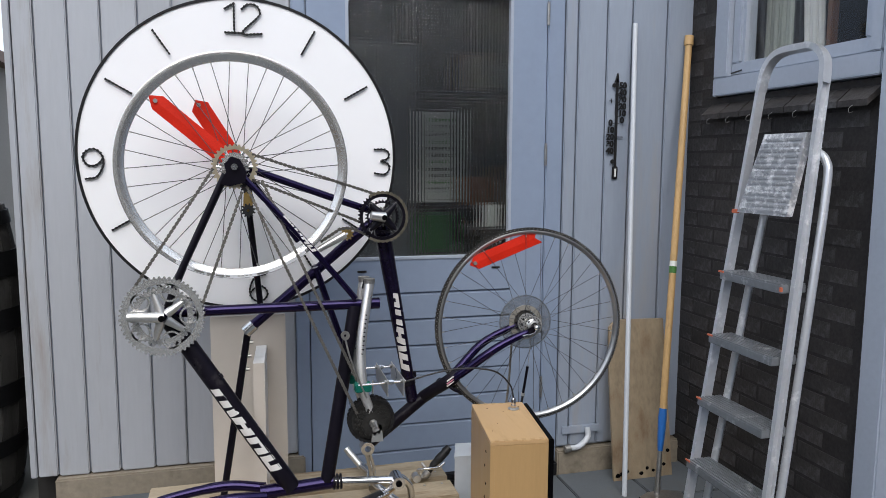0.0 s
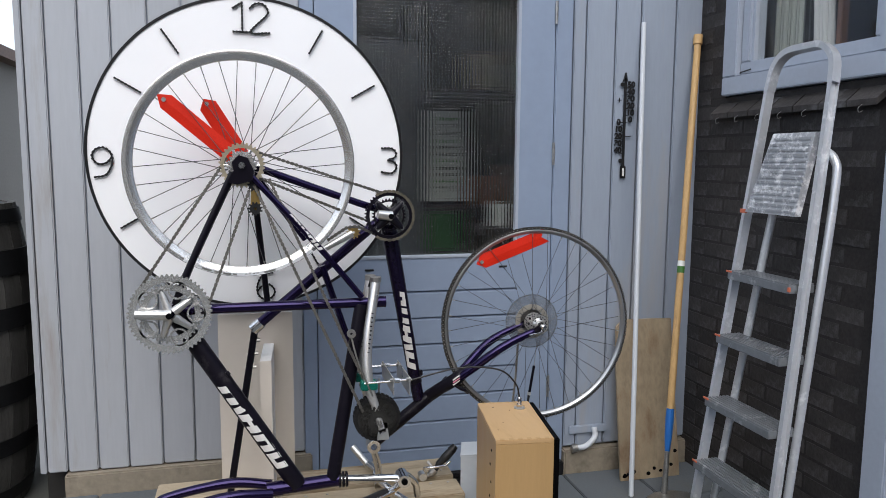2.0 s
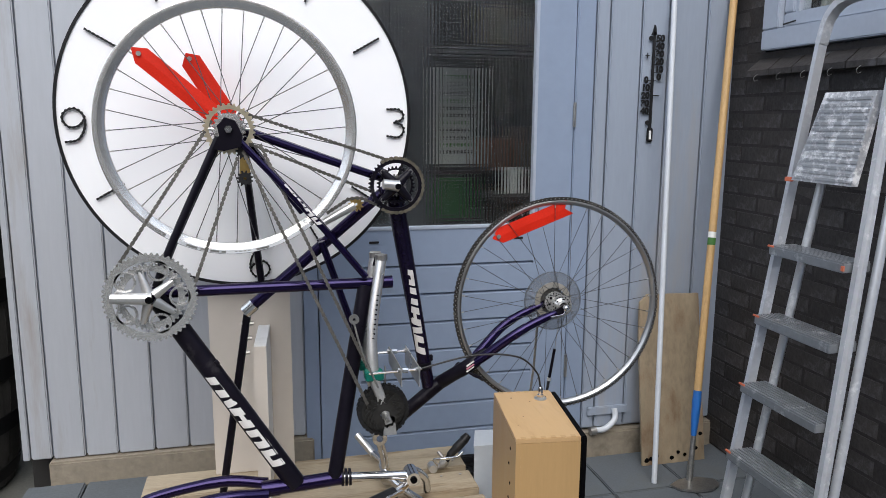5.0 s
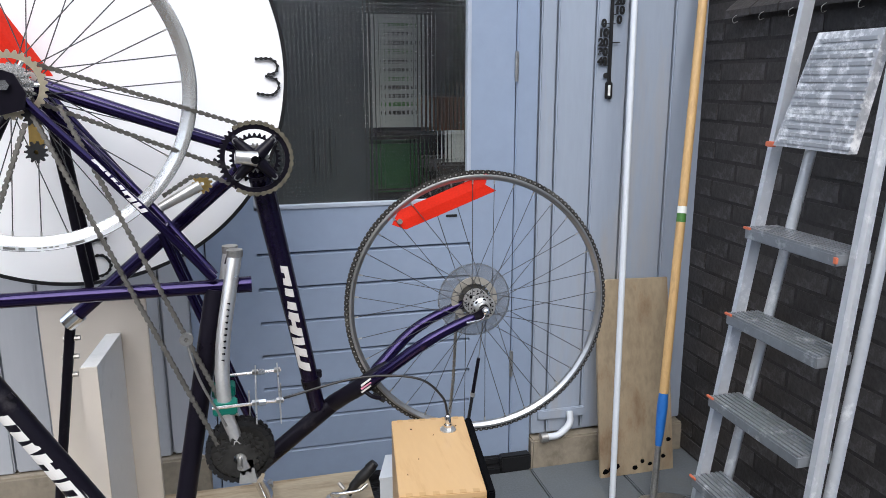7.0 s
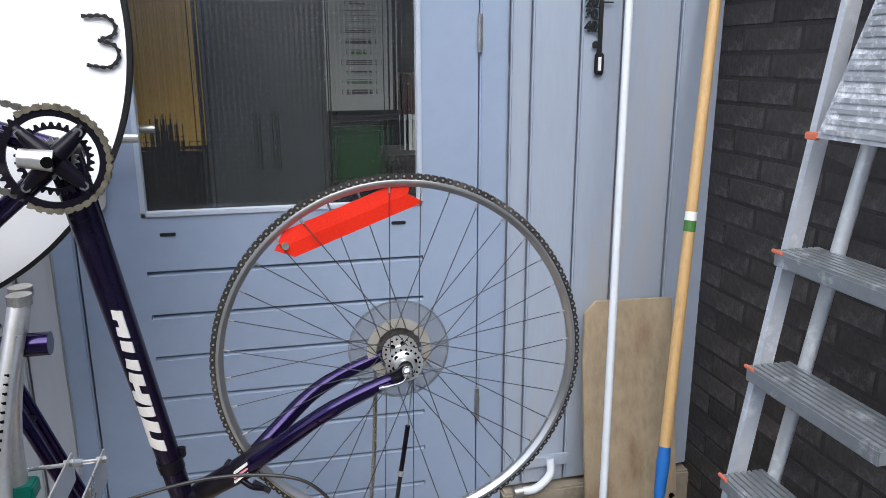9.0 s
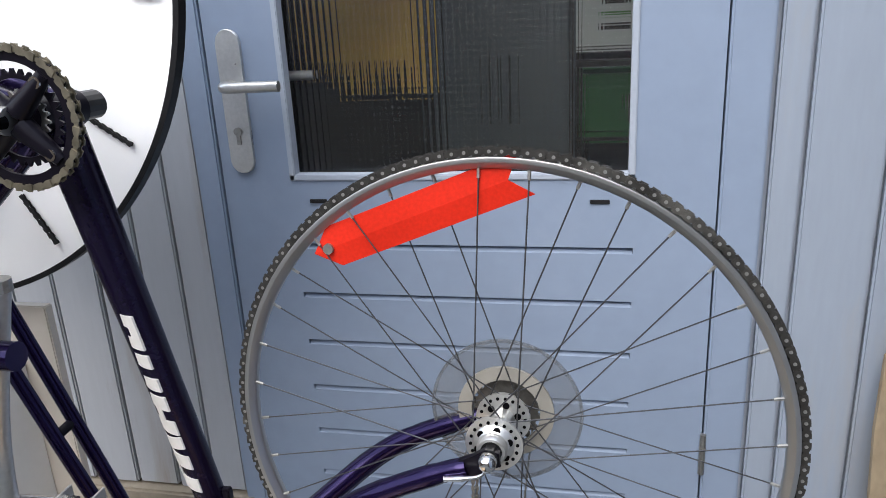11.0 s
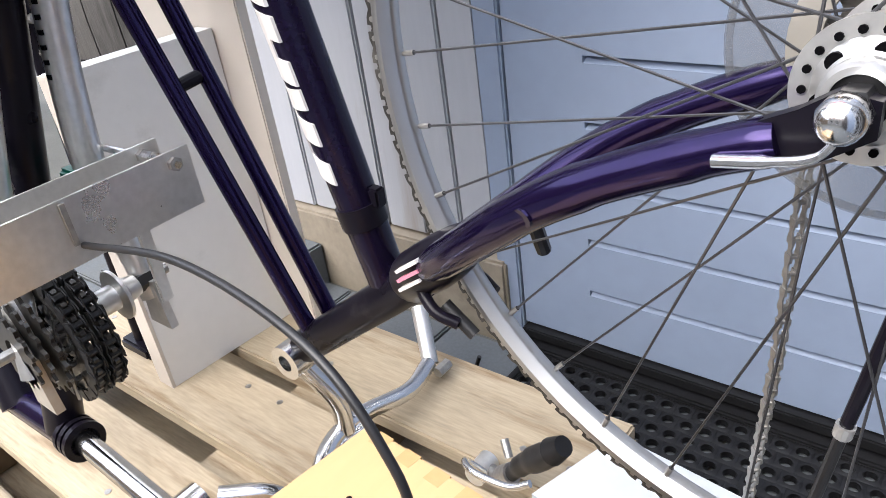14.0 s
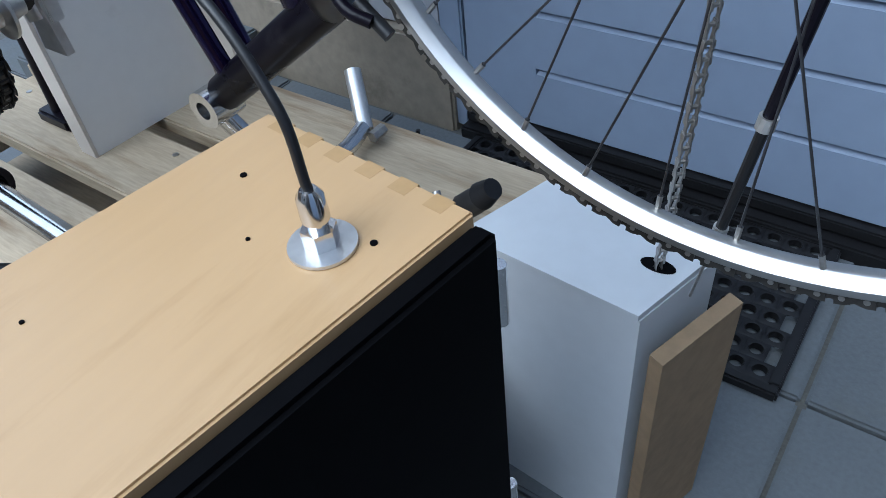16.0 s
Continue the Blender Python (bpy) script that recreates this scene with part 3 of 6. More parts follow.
WIN0, WIN1 = -0.20, -1.02
def side_window():
    w = thing("window_1", (WX, -0.6, 1.6), "blue-grey wooden window frame over a tiled sill", "window", kind="structure")
    x0, x1 = WX - 0.03, WX + 0.07
    part("frame_bottom", boxm(x0, x1, WIN1, WIN0, 1.595, 1.665, bevel=0.004), TRIMPAINT, w)
    part("frame_side", boxm(x0, x1, WIN0 - 0.085, WIN0 - 0.001, 1.666, 2.65, bevel=0.004), TRIMPAINT, w)
    part("frame_side", boxm(x0, x1, WIN1, WIN1 + 0.05, 1.666, 2.65, bevel=0.004), TRIMPAINT, w)
    part("frame_top", boxm(x0, x1, WIN1, WIN0, 2.651, 2.72, bevel=0.004), TRIMPAINT, w)
    s = part("sash", boxm(x0 + 0.02, x1 - 0.01, WIN1 + 0.052, WIN0 - 0.088, 1.668, 1.715, bevel=0.004), TRIMPAINT, w)
    part("sash_side", boxm(x0 + 0.02, x1 - 0.01, WIN0 - 0.135, WIN0 - 0.088, 1.716, 2.62, bevel=0.004), TRIMPAINT, s)
    part("sash_side", boxm(x0 + 0.02, x1 - 0.01, WIN1 + 0.052, WIN1 + 0.09, 1.716, 2.62, bevel=0.004), TRIMPAINT, s)
    part("inner_bead", boxm(x0 + 0.03, x1 - 0.02, WIN0 - 0.150, WIN0 - 0.136, 1.716, 2.62), TRIMPAINT, s)
    g = part("pane", boxm(x0 + 0.045, x0 + 0.049, WIN1 + 0.09, WIN0 - 0.136, 1.712, 2.62), CLEARGLASS, w, "clear window glass")
    g.visible_shadow = False
    part("latch", tubem([(x0 + 0.012, WIN0 - 0.10, 1.677), (x0 + 0.012, WIN0 - 0.16, 1.683)], 0.003, 6), BLACKPLASTIC, w)
    n = 7
    for k in range(n):
        a = WIN0 + 0.03 - k * (0.84 / n)
        bm = slab(bmesh.new(), [(WX - 0.055, 1.505), (WX - 0.055, 1.525), (WX + 0.02, 1.588), (WX + 0.02, 1.562)], "Y", a - 0.84 / n + 0.006, a)
        part("sill_hook", tubem(bend([(WX - 0.05, a - 0.06, 1.512), (WX - 0.068, a - 0.06, 1.500), (WX - 0.066, a - 0.06, 1.486), (WX - 0.052, a - 0.06, 1.490)], 4), 0.0010, 6), STEEL, w)
        part("sill_tile", bm, BRICK, w, "black tarred sill tile")
    return w

side_window()
# house interior behind the side window; unseen side walls added to keep it dark
tagged(part("wall_house_back", boxm(2.4, 2.5, -3, 0.5, 0.8, 2.9), PALEGREEN), "pale wall inside the house", "wall", kind="structure")
for nm, b in (("house_light_block_side", (0.95, 2.5, 0.5, 0.6, 0.7, 2.8)), ("house_light_block_end", (0.95, 2.5, -3.1, -3.0, 0.7, 2.8))):
    tagged(part(nm, boxm(*b), SHADEWALL), "unseen wall added to keep light out of the house", "wall", kind="structure")
tagged(part("ceiling_house", boxm(0.76, 2.5, -3, 0.5, 2.75, 2.8), SHADEWALL), "plain ceiling inside the house", "ceiling", kind="structure")
tagged(part("floor_house", boxm(0.95, 2.5, -3, 0.5, 0.7, 0.8), SHADEWALL), "plain floor inside the house", "floor", kind="structure")
def window_curtain(y0, n, step, lean, material, label):
    """Hanging folds close behind the window glass."""
    bm = bmesh.new()
    for k in range(n):
        y = y0 - step * k
        tube(bm, [(WX + 0.15 + 0.006 * (k % 2), y, 1.669), (WX + 0.15 + 0.006 * (k % 2), y + lean, 2.7)], 0.013, 8)
    tagged(part("curtain", bm, material), label, "curtain")

# these pale folds are added to brighten the left of the dark pane
window_curtain(-0.295, 7, 0.021, 0.0, PALEGREEN, "pale grey-green folds added behind the window glass to brighten it")
window_curtain(-0.515, 4, 0.020, 0.07, mat("white_net_curtain", (0.62, 0.62, 0.60), 0.8, var=0.08), "white net curtain pulled aside behind the window glass")
for y in (-0.440, -0.468):
    tagged(part("curtain_pole", tubem([(WX + 0.15, y, 1.669), (WX + 0.15, y + 0.02, 2.7)], 0.004, 8), BLACKPLASTIC), "thin dark pole behind the window glass", "pole")
tagged(part("wooden_post", boxm(WX + 0.14, WX + 0.17, -0.63, -0.605, 1.669, 2.7, bevel=0.003), mat("brown_varnished_wood", (0.13, 0.06, 0.03), 0.45, var=0.15, stretch=(5, 5, 0.5))), "brown varnished wooden post behind the window", "post")
shelf = part("window_board", boxm(WX + 0.09, WX + 0.40, -1.0, -0.2, 1.64, 1.668, bevel=0.004), WHITELAM)
tagged(shelf, "white inner window board", "window board", kind="structure")
tub = thing("storage_tub", (WX + 0.16, -0.93, 1.668), "pale blue plastic tub with a lid on the window board", "tub")
bm = bmesh.new()
ring(bm, (WX + 0.17, -0.90, 1.67), [(0.0, 0.0), (0.045, 0.0), (0.062, 0.14), (0.0, 0.14)], 20, "Z")
part("body", bm, mat("pale_blue_plastic", (0.42, 0.55, 0.62), 0.4), tub, smooth=True)
part("lid", disc(bmesh.new(), (WX + 0.17, -0.90, 1.81), 0.067, 0.0, 0.014, 20, "Z"), mat("blue_lid", (0.25, 0.38, 0.48), 0.4), tub)

# second doorway in the side wall
d2 = thing("door_2", (WX, -1.5, 0), "pale grey wooden door frame in the brick wall", "door", kind="structure")
part("jamb", boxm(WX - 0.04, WX + 0.10, -1.12, -1.031, 0.0, 2.72, bevel=0.005), TRIMPAINT, d2)
part("leaf", boxm(WX + 0.02, WX + 0.07, -2.05, -1.122, 0.02, 2.72, bevel=0.004), DOORPAINT, d2)
part("jamb", boxm(WX - 0.04, WX + 0.10, -2.14, -2.051, 0.0, 2.72, bevel=0.005), TRIMPAINT, d2)
tagged(part("wall_right_far", boxm(WX, WX + 0.25, -6.0, -2.141, 0.0, 2.7), MORTAR), "black tarred brick wall behind the camera", "wall", kind="structure")
tagged(part("eaves", boxm(LX - 0.3, WX + 0.25, -0.12, 0.4, 2.73, 2.85), TRIMPAINT), "grey painted roof edge over the plank wall", "eaves", kind="structure")

# ---- yard behind and beside ----
# fence and house are unseen, added to enclose the yard and fill reflections
fence = thing("fence", (-4.2, -2.5, 0), "unseen brown vertical board fence added to close the yard", "fence", kind="structure")
for k in range(40):
    part("board", boxm(-4.2, -4.17, -6.0 + 0.16 * k, -6.0 + 0.16 * k + 0.15, 0.0, 1.8), FENCE, fence)
house = thing("reflection_house", (-1, -8.5, 0), "unseen pale rendered house with a tiled roof, added across the yard for reflections", "house")
part("wall", boxm(-7, 5, -9.0, -8.6, 0.0, 3.4), RENDERWALL, house)
part("roof", slab(bmesh.new(), [(-9.2, 3.3), (-8.2, 3.3), (-11.5, 6.0), (-11.7, 6.0)], "X", -7.3, 5.3), ROOF, house)
for x in (-4.6, -1.8, 1.4):
    wnd = part("window", boxm(x, x + 1.2, -8.62, -8.58, 1.0, 2.3), MATTBLACK, house)
    part("frame", boxm(x - 0.06, x + 1.26, -8.60, -8.585, 0.94, 1.0), WHITEPLASTIC, wnd)
shed = thing("garden_shed", (-3.6, 1.8, 0), "pale outbuilding with a brown roof edge beyond the wall", "shed")
part("wall", boxm(-5.6, -2.75, 2.2, 3.4, 0.0, 1.95), RENDERWALL, shed)
part("roof", boxm(-5.7, -2.65, 2.1, 3.5, 1.95, 2.02), ROOF, shed)

# ---- stand: pallets, panels ----
PZ = 0.272
def pallet(z, first):
    p = thing("pallet", (-0.98, -0.78, z), "raw pine shipping pallet under the bicycle clock", "pallet", "stacked pallets")
    x0, x1 = -1.49, -0.525
    ys = [(-0.532, -0.385), (-0.678, -0.562), (-0.842, -0.715), (-1.005, -0.88), (-1.21, -1.05)]
    for a, b in ys:
        e = 0.004 * random.random()
        part("deck_board", boxm(x0 + e, x1 - e, a, b, z + 0.112, z + 0.136, bevel=0.003), PINE, p)
    for x in (x0, -0.99, x1 - 0.14):
        part("cross_board", boxm(x, x + 0.14, -1.21, -0.385, z + 0.092, z + 0.1115, bevel=0.002), PINE, p)
        for y in (-0.53, -0.86, -1.21):
            part("block", boxm(x, x + 0.14, y, y + 0.14, z + 0.02, z + 0.0915, bevel=0.003), PINEEND, p)
    for y in (-0.52, -0.85, -1.20):
        part("bottom_board", boxm(x0, x1, y, y + 0.12, z, z + 0.0195, bevel=0.002), PINE, p)
    if first:
        for i, (a, b) in enumerate(ys):
            for x in (x0 + 0.04, x0 + 0.10, -1.03, -0.96, x1 - 0.10, x1 - 0.04):
                part("nail", disc(bmesh.new(), (x + 0.006 * random.random(), (a + b) / 2 + (0.035 if (i % 2) else -0.03), z + 0.1365), 0.0045, -0.0002, 0.0006, 10, "Z"), STEEL, p)

pallet(0.136, True)
pallet(0.0, False)

stand = thing("dial_stand", (-1.15, -0.45, PZ), "cream and white laminate panels standing on the pallet", "stand")
part("back_panel", boxm(-1.285, -1.05, -0.425, -0.407, PZ, 0.835, bevel=0.002), CREAM, stand)
part("side_panel", slab(bmesh.new(), [(-1.1565, -0.640), (-1.1240, -0.640), (-1.1110, -0.427), (-1.1435, -0.427)], "Z", PZ, 0.735), WHITELAM, stand)
part("front_edge_strip", boxm(-1.1570, -1.1235, -0.6455, -0.6405, PZ, 0.734), CREAM, stand)

# ---- clock dial ----
DC = Vector((-1.168, -0.476, 1.344))
DR = 0.466
STROKES = {
    "1": [[(-0.25, 0.3), (0.05, 0.5), (0.05, -0.5)], [(-0.25, -0.5), (0.3, -0.5)]],
    "2": [[(-0.3, 0.32), (-0.12, 0.48), (0.15, 0.48), (0.3, 0.3), (0.25, 0.08), (-0.3, -0.5), (0.35, -0.5)]],
    "3": [[(-0.28, 0.5), (0.12, 0.5), (0.3, 0.33), (0.24, 0.12), (-0.05, 0.04), (0.24, -0.06), (0.32, -0.28), (0.12, -0.5), (-0.28, -0.46)]],
    "6": [[(0.25, 0.5), (-0.1, 0.42), (-0.3, 0.05), (-0.28, -0.3), (-0.05, -0.5), (0.22, -0.42), (0.32, -0.18), (0.15, 0.05), (-0.12, 0.02), (-0.28, -0.15)]],
    "9": [[(-0.25, -0.5), (0.1, -0.42), (0.3, -0.05), (0.28, 0.3), (0.05, 0.5), (-0.22, 0.42), (-0.32, 0.18), (-0.15, -0.05), (0.12, -0.02), (0.28, 0.15)]],
}
def clock_dial():
    d = thing("clock_dial", DC + Vector((0, 0, -DR)), "large round white dial with numerals of black bicycle chain", "clock dial")
    part("face", disc(bmesh.new(), DC, DR, -0.004, 0.008, 128), DIALWHITE, d)
    part("rim_band", ring(bmesh.new(), DC, [(DR - 0.001, -0.007), (DR + 0.007, -0.007), (DR + 0.007, 0.011), (DR - 0.001, 0.011)], 128), BLACKRUB, d, "black edging band")
    y = DC.y - 0.009
    def numeral(text, cx, cz, h):
        bm = bmesh.new()
        w = 0.62 * h
        for i, ch in enumerate(text):
            ox = cx + (i - (len(text) - 1) / 2) * w
            for line in STROKES[ch]:
                pts = [(ox + px * h, y, cz + pz * h) for px, pz in line]
                chain(bm, bend(pts, 5) if len(pts) > 3 else pts, pitch=0.0105, width=0.0045, height=0.006)
        part("numeral", bm, BLACKCHAIN, d, "chain-link numeral " + text)
    numeral("12", DC.x + 0.005, DC.z + 0.410, 0.086)
    numeral("3", DC.x + 0.428, DC.z - 0.015, 0.079)
    numeral("9", DC.x - 0.424, DC.z - 0.025, 0.087)
    numeral("6", DC.x + 0.035, DC.z - 0.410, 0.085)
    for k in range(12):
        if k % 3:
            a = math.pi / 2 - k * math.pi / 6 - (0.055 if k == 4 else -0.075 if k == 11 else 0.0)
            e = Vector((math.cos(a), 0, math.sin(a)))
            c = DC + Vector((0, -0.009, 0))
            part("hour_mark", chain(bmesh.new(), [c + e * 0.361, c + e * 0.439], pitch=0.0105, width=0.0045, height=0.006), BLACKCHAIN, d)

clock_dial()
# bearer behind the dial
part("dial_bearer", tubem([DC + Vector((0, 0.012, -0.2)), (DC.x, -0.002, DC.z - 0.2)], 0.012, 10), BLACKPAINT, bpy.data.objects["clock_dial"])

# ---- wheels ----
def arrow(name, base, along, across, length, width, parent, label):
    """A red sheet pointer: pointed at one end, notched at the other, with a slight fold."""
    bm = bmesh.new()
    n = Vector(along).cross(Vector(across)).normalized()
    prof = [(0.0, 0.0), (0.10, 0.5), (1.0, 0.5), (0.92, 0.0), (1.0, -0.5), (0.10, -0.5)]
    lo, hi = [], []
    for s, w in prof:
        p = Vector(base) + Vector(along) * (s * length) + Vector(across) * (w * width) + n * (0.002 * (0.5 - abs(w)) * 2)
        lo.append(bm.verts.new(p))
        hi.append(bm.verts.new(p + n * 0.0022))
    for quad in ((0, 1, 2, 3), (0, 3, 4, 5)):
        bm.faces.new([lo[i] for i in quad])
        bm.faces.new([hi[i] for i in reversed(quad)])
    for i in range(6):
        j = (i + 1) % 6
        bm.faces.new((lo[i], lo[j], hi[j], hi[i]))
    ob = part(name, bm, RED, parent, label)
    c = Vector(base) + Vector(along) * (0.075 * length)
    bm = bmesh.new()
    tube(bm, [c - n * 0.004, c + n * 0.008], 0.006, 10)
    part("rivet", bm, STEEL, parent)
    return ob


BIKE_A = thing("bicycle", (-1.0, -0.78, PZ), "upturned dark violet and black bicycle carrying a silver wheel", "bicycle", "bicycles of the clock")
BIKE_B = thing("bicycle", (-0.8, -0.607, PZ), "upturned violet bicycle with a curved fork and chain-wrapped wheel", "bicycle", "bicycles of the clock")


def spoked_wheel(owner, c, R, rim_mat, hub_r, flange, holes, label, spin, with_chain, depth=0.020, wide=0.022):
    c = Vector(c)
    r1 = R - (0.010 if with_chain else 0.0)
    prof = [(r1, -wide / 2), (r1 - 0.004, -wide / 2 + 0.002), (r1 - 0.005, wide / 2 - 0.002), (r1, wide / 2)]
    for q in (1, -1):
        side_face = [(r1 - 0.0008, wide / 2 + 0.0004), (r1 - depth * 0.40, wide / 2), (r1 - depth * 0.44, wide * 0.475), (r1 - depth * 0.94, wide * 0.24), (r1 - depth, wide * 0.16)]
        prof += [(r, q * o) for r, o in (side_face if q > 0 else side_face[::-1])]
    w = part("wheel", ring(bmesh.new(), c, prof, 128), rim_mat, owner, label, smooth=True)
    rh = r1 - depth
    mesh_of = {}
    kinds = [(s, lead) for s in (-1, 1) for lead in (-1, 1)]
    for i in range(holes):
        s, lead = kinds[i % 4]
        a = spin + 2 * math.pi * i / holes
        if (s, lead) not in mesh_of:
            fa = lead * radians(58)
            p0 = Vector((flange * math.cos(fa), s * 0.028, flange * math.sin(fa)))
            p1 = Vector((rh + 0.002, s * 0.003, 0))
            bm = tubem([p0, p1.lerp(p0, 0.04)], 0.00085 if with_chain else 0.0011, 6)
            tube(bm, [p1.lerp(p0, 0.04), p1], 0.0019, 6)
            me = finish(bm, "spoke", SPOKE, True)
            me.materials.append(STEEL)
            for face in me.polygons:
                if face.center.x > p1.lerp(p0, 0.04).x:
                    face.material_index = 1
            mesh_of[(s, lead)] = me
        ob = new("spoke", mesh_of[(s, lead)])
        ob.matrix_basis = Matrix.Translation(c) @ Matrix.Rotation(-a, 4, "Y")
        put(ob, w)
    # hub shell with drilled flanges
    bm = bmesh.new()
    ring(bm, c, [(0.0, -0.036), (hub_r * 1.15, -0.036), (flange * 0.86, -0.030), (flange + 0.005, -0.030), (flange + 0.005, -0.026), (hub_r, -0.024),
                 (hub_r * 0.9, 0.0), (hub_r, 0.024), (flange + 0.005, 0.026), (flange + 0.005, 0.030), (flange * 0.86, 0.030), (hub_r * 1.15, 0.036), (0.0, 0.036)], 36)
    hub = part("hub", bm, ALU, w, "silver aluminium hub shell", smooth=True)
    for s in (-1, 1):
        for k in range(holes // 2):
            a = 2 * math.pi * k / (holes // 2) + spin
            part_c = c + Vector((flange * 0.97 * math.cos(a), s * 0.0305, flange * 0.97 * math.sin(a)))
            if flange > 0.025:
                part("flange_hole", disc(bmesh.new(), part_c, 0.0019, -0.0006 - (0.0056 if s > 0 else 0.0), 0.0006, 8), MATTBLACK, w)
        for k in range(6):
            a = 2 * math.pi * k / 6 + 0.3
            if flange > 0.025:
                part("lightening_hole", disc(bmesh.new(), c + Vector((flange * 0.68 * math.cos(a), s * 0.0335, flange * 0.68 * math.sin(a))), 0.0040, -0.0012 - (0.0090 if s > 0 else 0.0), 0.0012, 12), MATTBLACK, w)
    part("axle", tubem([c + Vector((0, -0.075, 0)), c + Vector((0, 0.075, 0))], 0.0052, 10), STEEL, w)
    if with_chain:
        part("bearing_cup", ring(bmesh.new(), c, [(0.0115, -0.036), (0.0165, -0.036), (0.0165, -0.043), (0.0145, -0.046), (0.0115, -0.046)], 32), ALU, w, "silver bearing cup", smooth=True)
        part("dust_seal", disc(bmesh.new(), c, 0.0116, -0.0445, -0.036, 24), BLACKRUB, w, "black dust seal")
        part("axle_nut", tubem([c + Vector((0, -0.056, 0)), c + Vector((0, -0.0446, 0))], 0.0088, 6), BLACKPLASTIC, w)
    else:
        part("axle_nut", tubem([c + Vector((0, -0.050, 0)), c + Vector((0, -0.037, 0))], 0.0095, 12), BLACKPLASTIC, w)
    if with_chain:
        pts = [c + Vector(((R - 0.005) * math.cos(a), 0, (R - 0.005) * math.sin(a))) for a in np.linspace(radians(93), radians(93) + 2 * math.pi, 400)]
        links = part("chain", chain(bmesh.new(), pts, height=0.0095, width=0.009), RIMCHAIN, w, "greasy dark chain wrapped round the rim")
        # bright rivet heads on the side plates
        count = int(round(2 * math.pi * (R - 0.005) / 0.0127))
        head = finish(tubem([(0, -0.0062, 0), (0, -0.0045, 0)], 0.0019, 8), "rivet", STEEL)
        for k in range(count):
            a = radians(93) + 2 * math.pi * k / count
            rivet = new("rivet", head)
            rivet.matrix_basis = Matrix.Translation(c + Vector(((R - 0.005) * math.cos(a), 0, (R - 0.005) * math.sin(a))))
            put(rivet, links)
    return w, hub

WR = Vector((-0.289, -0.656, 0.811))
wheel_r, hub_r_ob = spoked_wheel(BIKE_B, WR, 0.313, RIMGREY, 0.0145, 0.0262, 36, "silver spoked wheel with a chain round its rim", 0.05, True, depth=0.012, wide=0.020)
WL = Vector((-1.192, -0.69, 1.314))
wheel_l, hub_l_ob = spoked_wheel(BIKE_A, WL, 0.3135, RIMALU, 0.013, 0.024, 36, "silver spoked wheel in front of the white dial", 0.02, False, depth=0.027, wide=0.024)
sticker = part("rim_sticker", ring(bmesh.new(), WL, [(0.3035, -0.0132), (0.3122, -0.0132), (0.3122, -0.0118), (0.3035, -0.0118)], 40, start=radians(-122), sweep=radians(70)), WHITEPLASTIC, wheel_l, "white sticker with dark marks")
for a, w in ((-112, 5), (-105.5, 3), (-101, 4), (-96, 2), (-90, 1.2), (-88, 1.2), (-86, 1.2), (-84, 1.2), (-80, 6)):
    part("sticker_mark", ring(bmesh.new(), WL, [(0.3055, -0.0139), (0.3105 if w > 1.5 else 0.308, -0.0139), (0.3105 if w > 1.5 else 0.308, -0.0131), (0.3055, -0.0131)], 6, start=radians(a), sweep=radians(w)), STEEL, sticker)
# spoke guard disc and cogs on the small-wheel side
part("spoke_guard", ring(bmesh.new(), WR + Vector((0, 0.046, 0)), [(0.045, -0.001), (0.088, -0.001), (0.088, 0.001), (0.045, 0.001)], 64), SMOKY, wheel_r, "smoky plastic spoke guard")
part("guard_edge", ring(bmesh.new(), WR + Vector((0, 0.046, 0)), [(0.085, -0.002), (0.0885, -0.002), (0.0885, 0.002), (0.085, 0.002)], 64), SMOKY, wheel_r)
part("guard_ring", ring(bmesh.new(), WR + Vector((0, 0.044, 0)), [(0.040, -0.002), (0.056, -0.002), (0.056, 0.002), (0.040, 0.002)], 48), mat("cream_plastic_ring", (0.26, 0.245, 0.215), 0.45), wheel_r)
for k, r in enumerate((0.038, 0.034, 0.030)):
    part("cog", sprocket(bmesh.new(), WR + Vector((0, 0, 0)), r, 18 - k, 0.050 + 0.006 * k, 0.053 + 0.006 * k, 0.014), CHAINMAT, wheel_r)
part("quick_release_cap", tubem([WR + Vector((0, -0.0765, 0)), WR + Vector((0, -0.0745, 0)), WR + Vector((0, -0.070, 0)), WR + Vector((0, -0.062, 0)), WR + Vector((0, -0.057, 0))], [0.003, 0.007, 0.0095, 0.0095, 0.006], 16), CHROME, wheel_r, smooth=True)
part("quick_release_lever", tubem(bend([WR + Vector((0.0, -0.062, -0.007)), WR + Vector((-0.008, -0.065, -0.017)), WR + Vector((-0.026, -0.067, -0.021)), WR + Vector((-0.046, -0.067, -0.024))]), [0.0026] * 8 + [0.0032] * 8 + [0.0042] * 9, 10, 0.75), CHROME, wheel_r, smooth=True)
arrow("pointer", WR + Vector((-0.200, 0.001, 0.196)), Vector((0.93, 0, 0.36)).normalized(), Vector((-0.36, 0, 0.93)).normalized(), 0.250, 0.046, wheel_r, "red notched sheet pointer")
arrow("pointer", WL + Vector((-0.218, 0.0, 0.190)), Vector((0.76, 0, -0.65)).normalized(), Vector((0.65, 0, 0.76)).normalized(), 0.30, 0.046, wheel_l, "red sheet pointer across the spokes")
pt = thing("pointer_arrow", DC, "short red pointer on the dial behind the wheel", "pointer")
arrow("blade", (DC.x - 0.130, -0.56, DC.z + 0.160), Vector((0.52, 0, -0.85)).normalized(), Vector((0.85, 0, 0.52)).normalized(), 0.22, 0.052, pt, "")
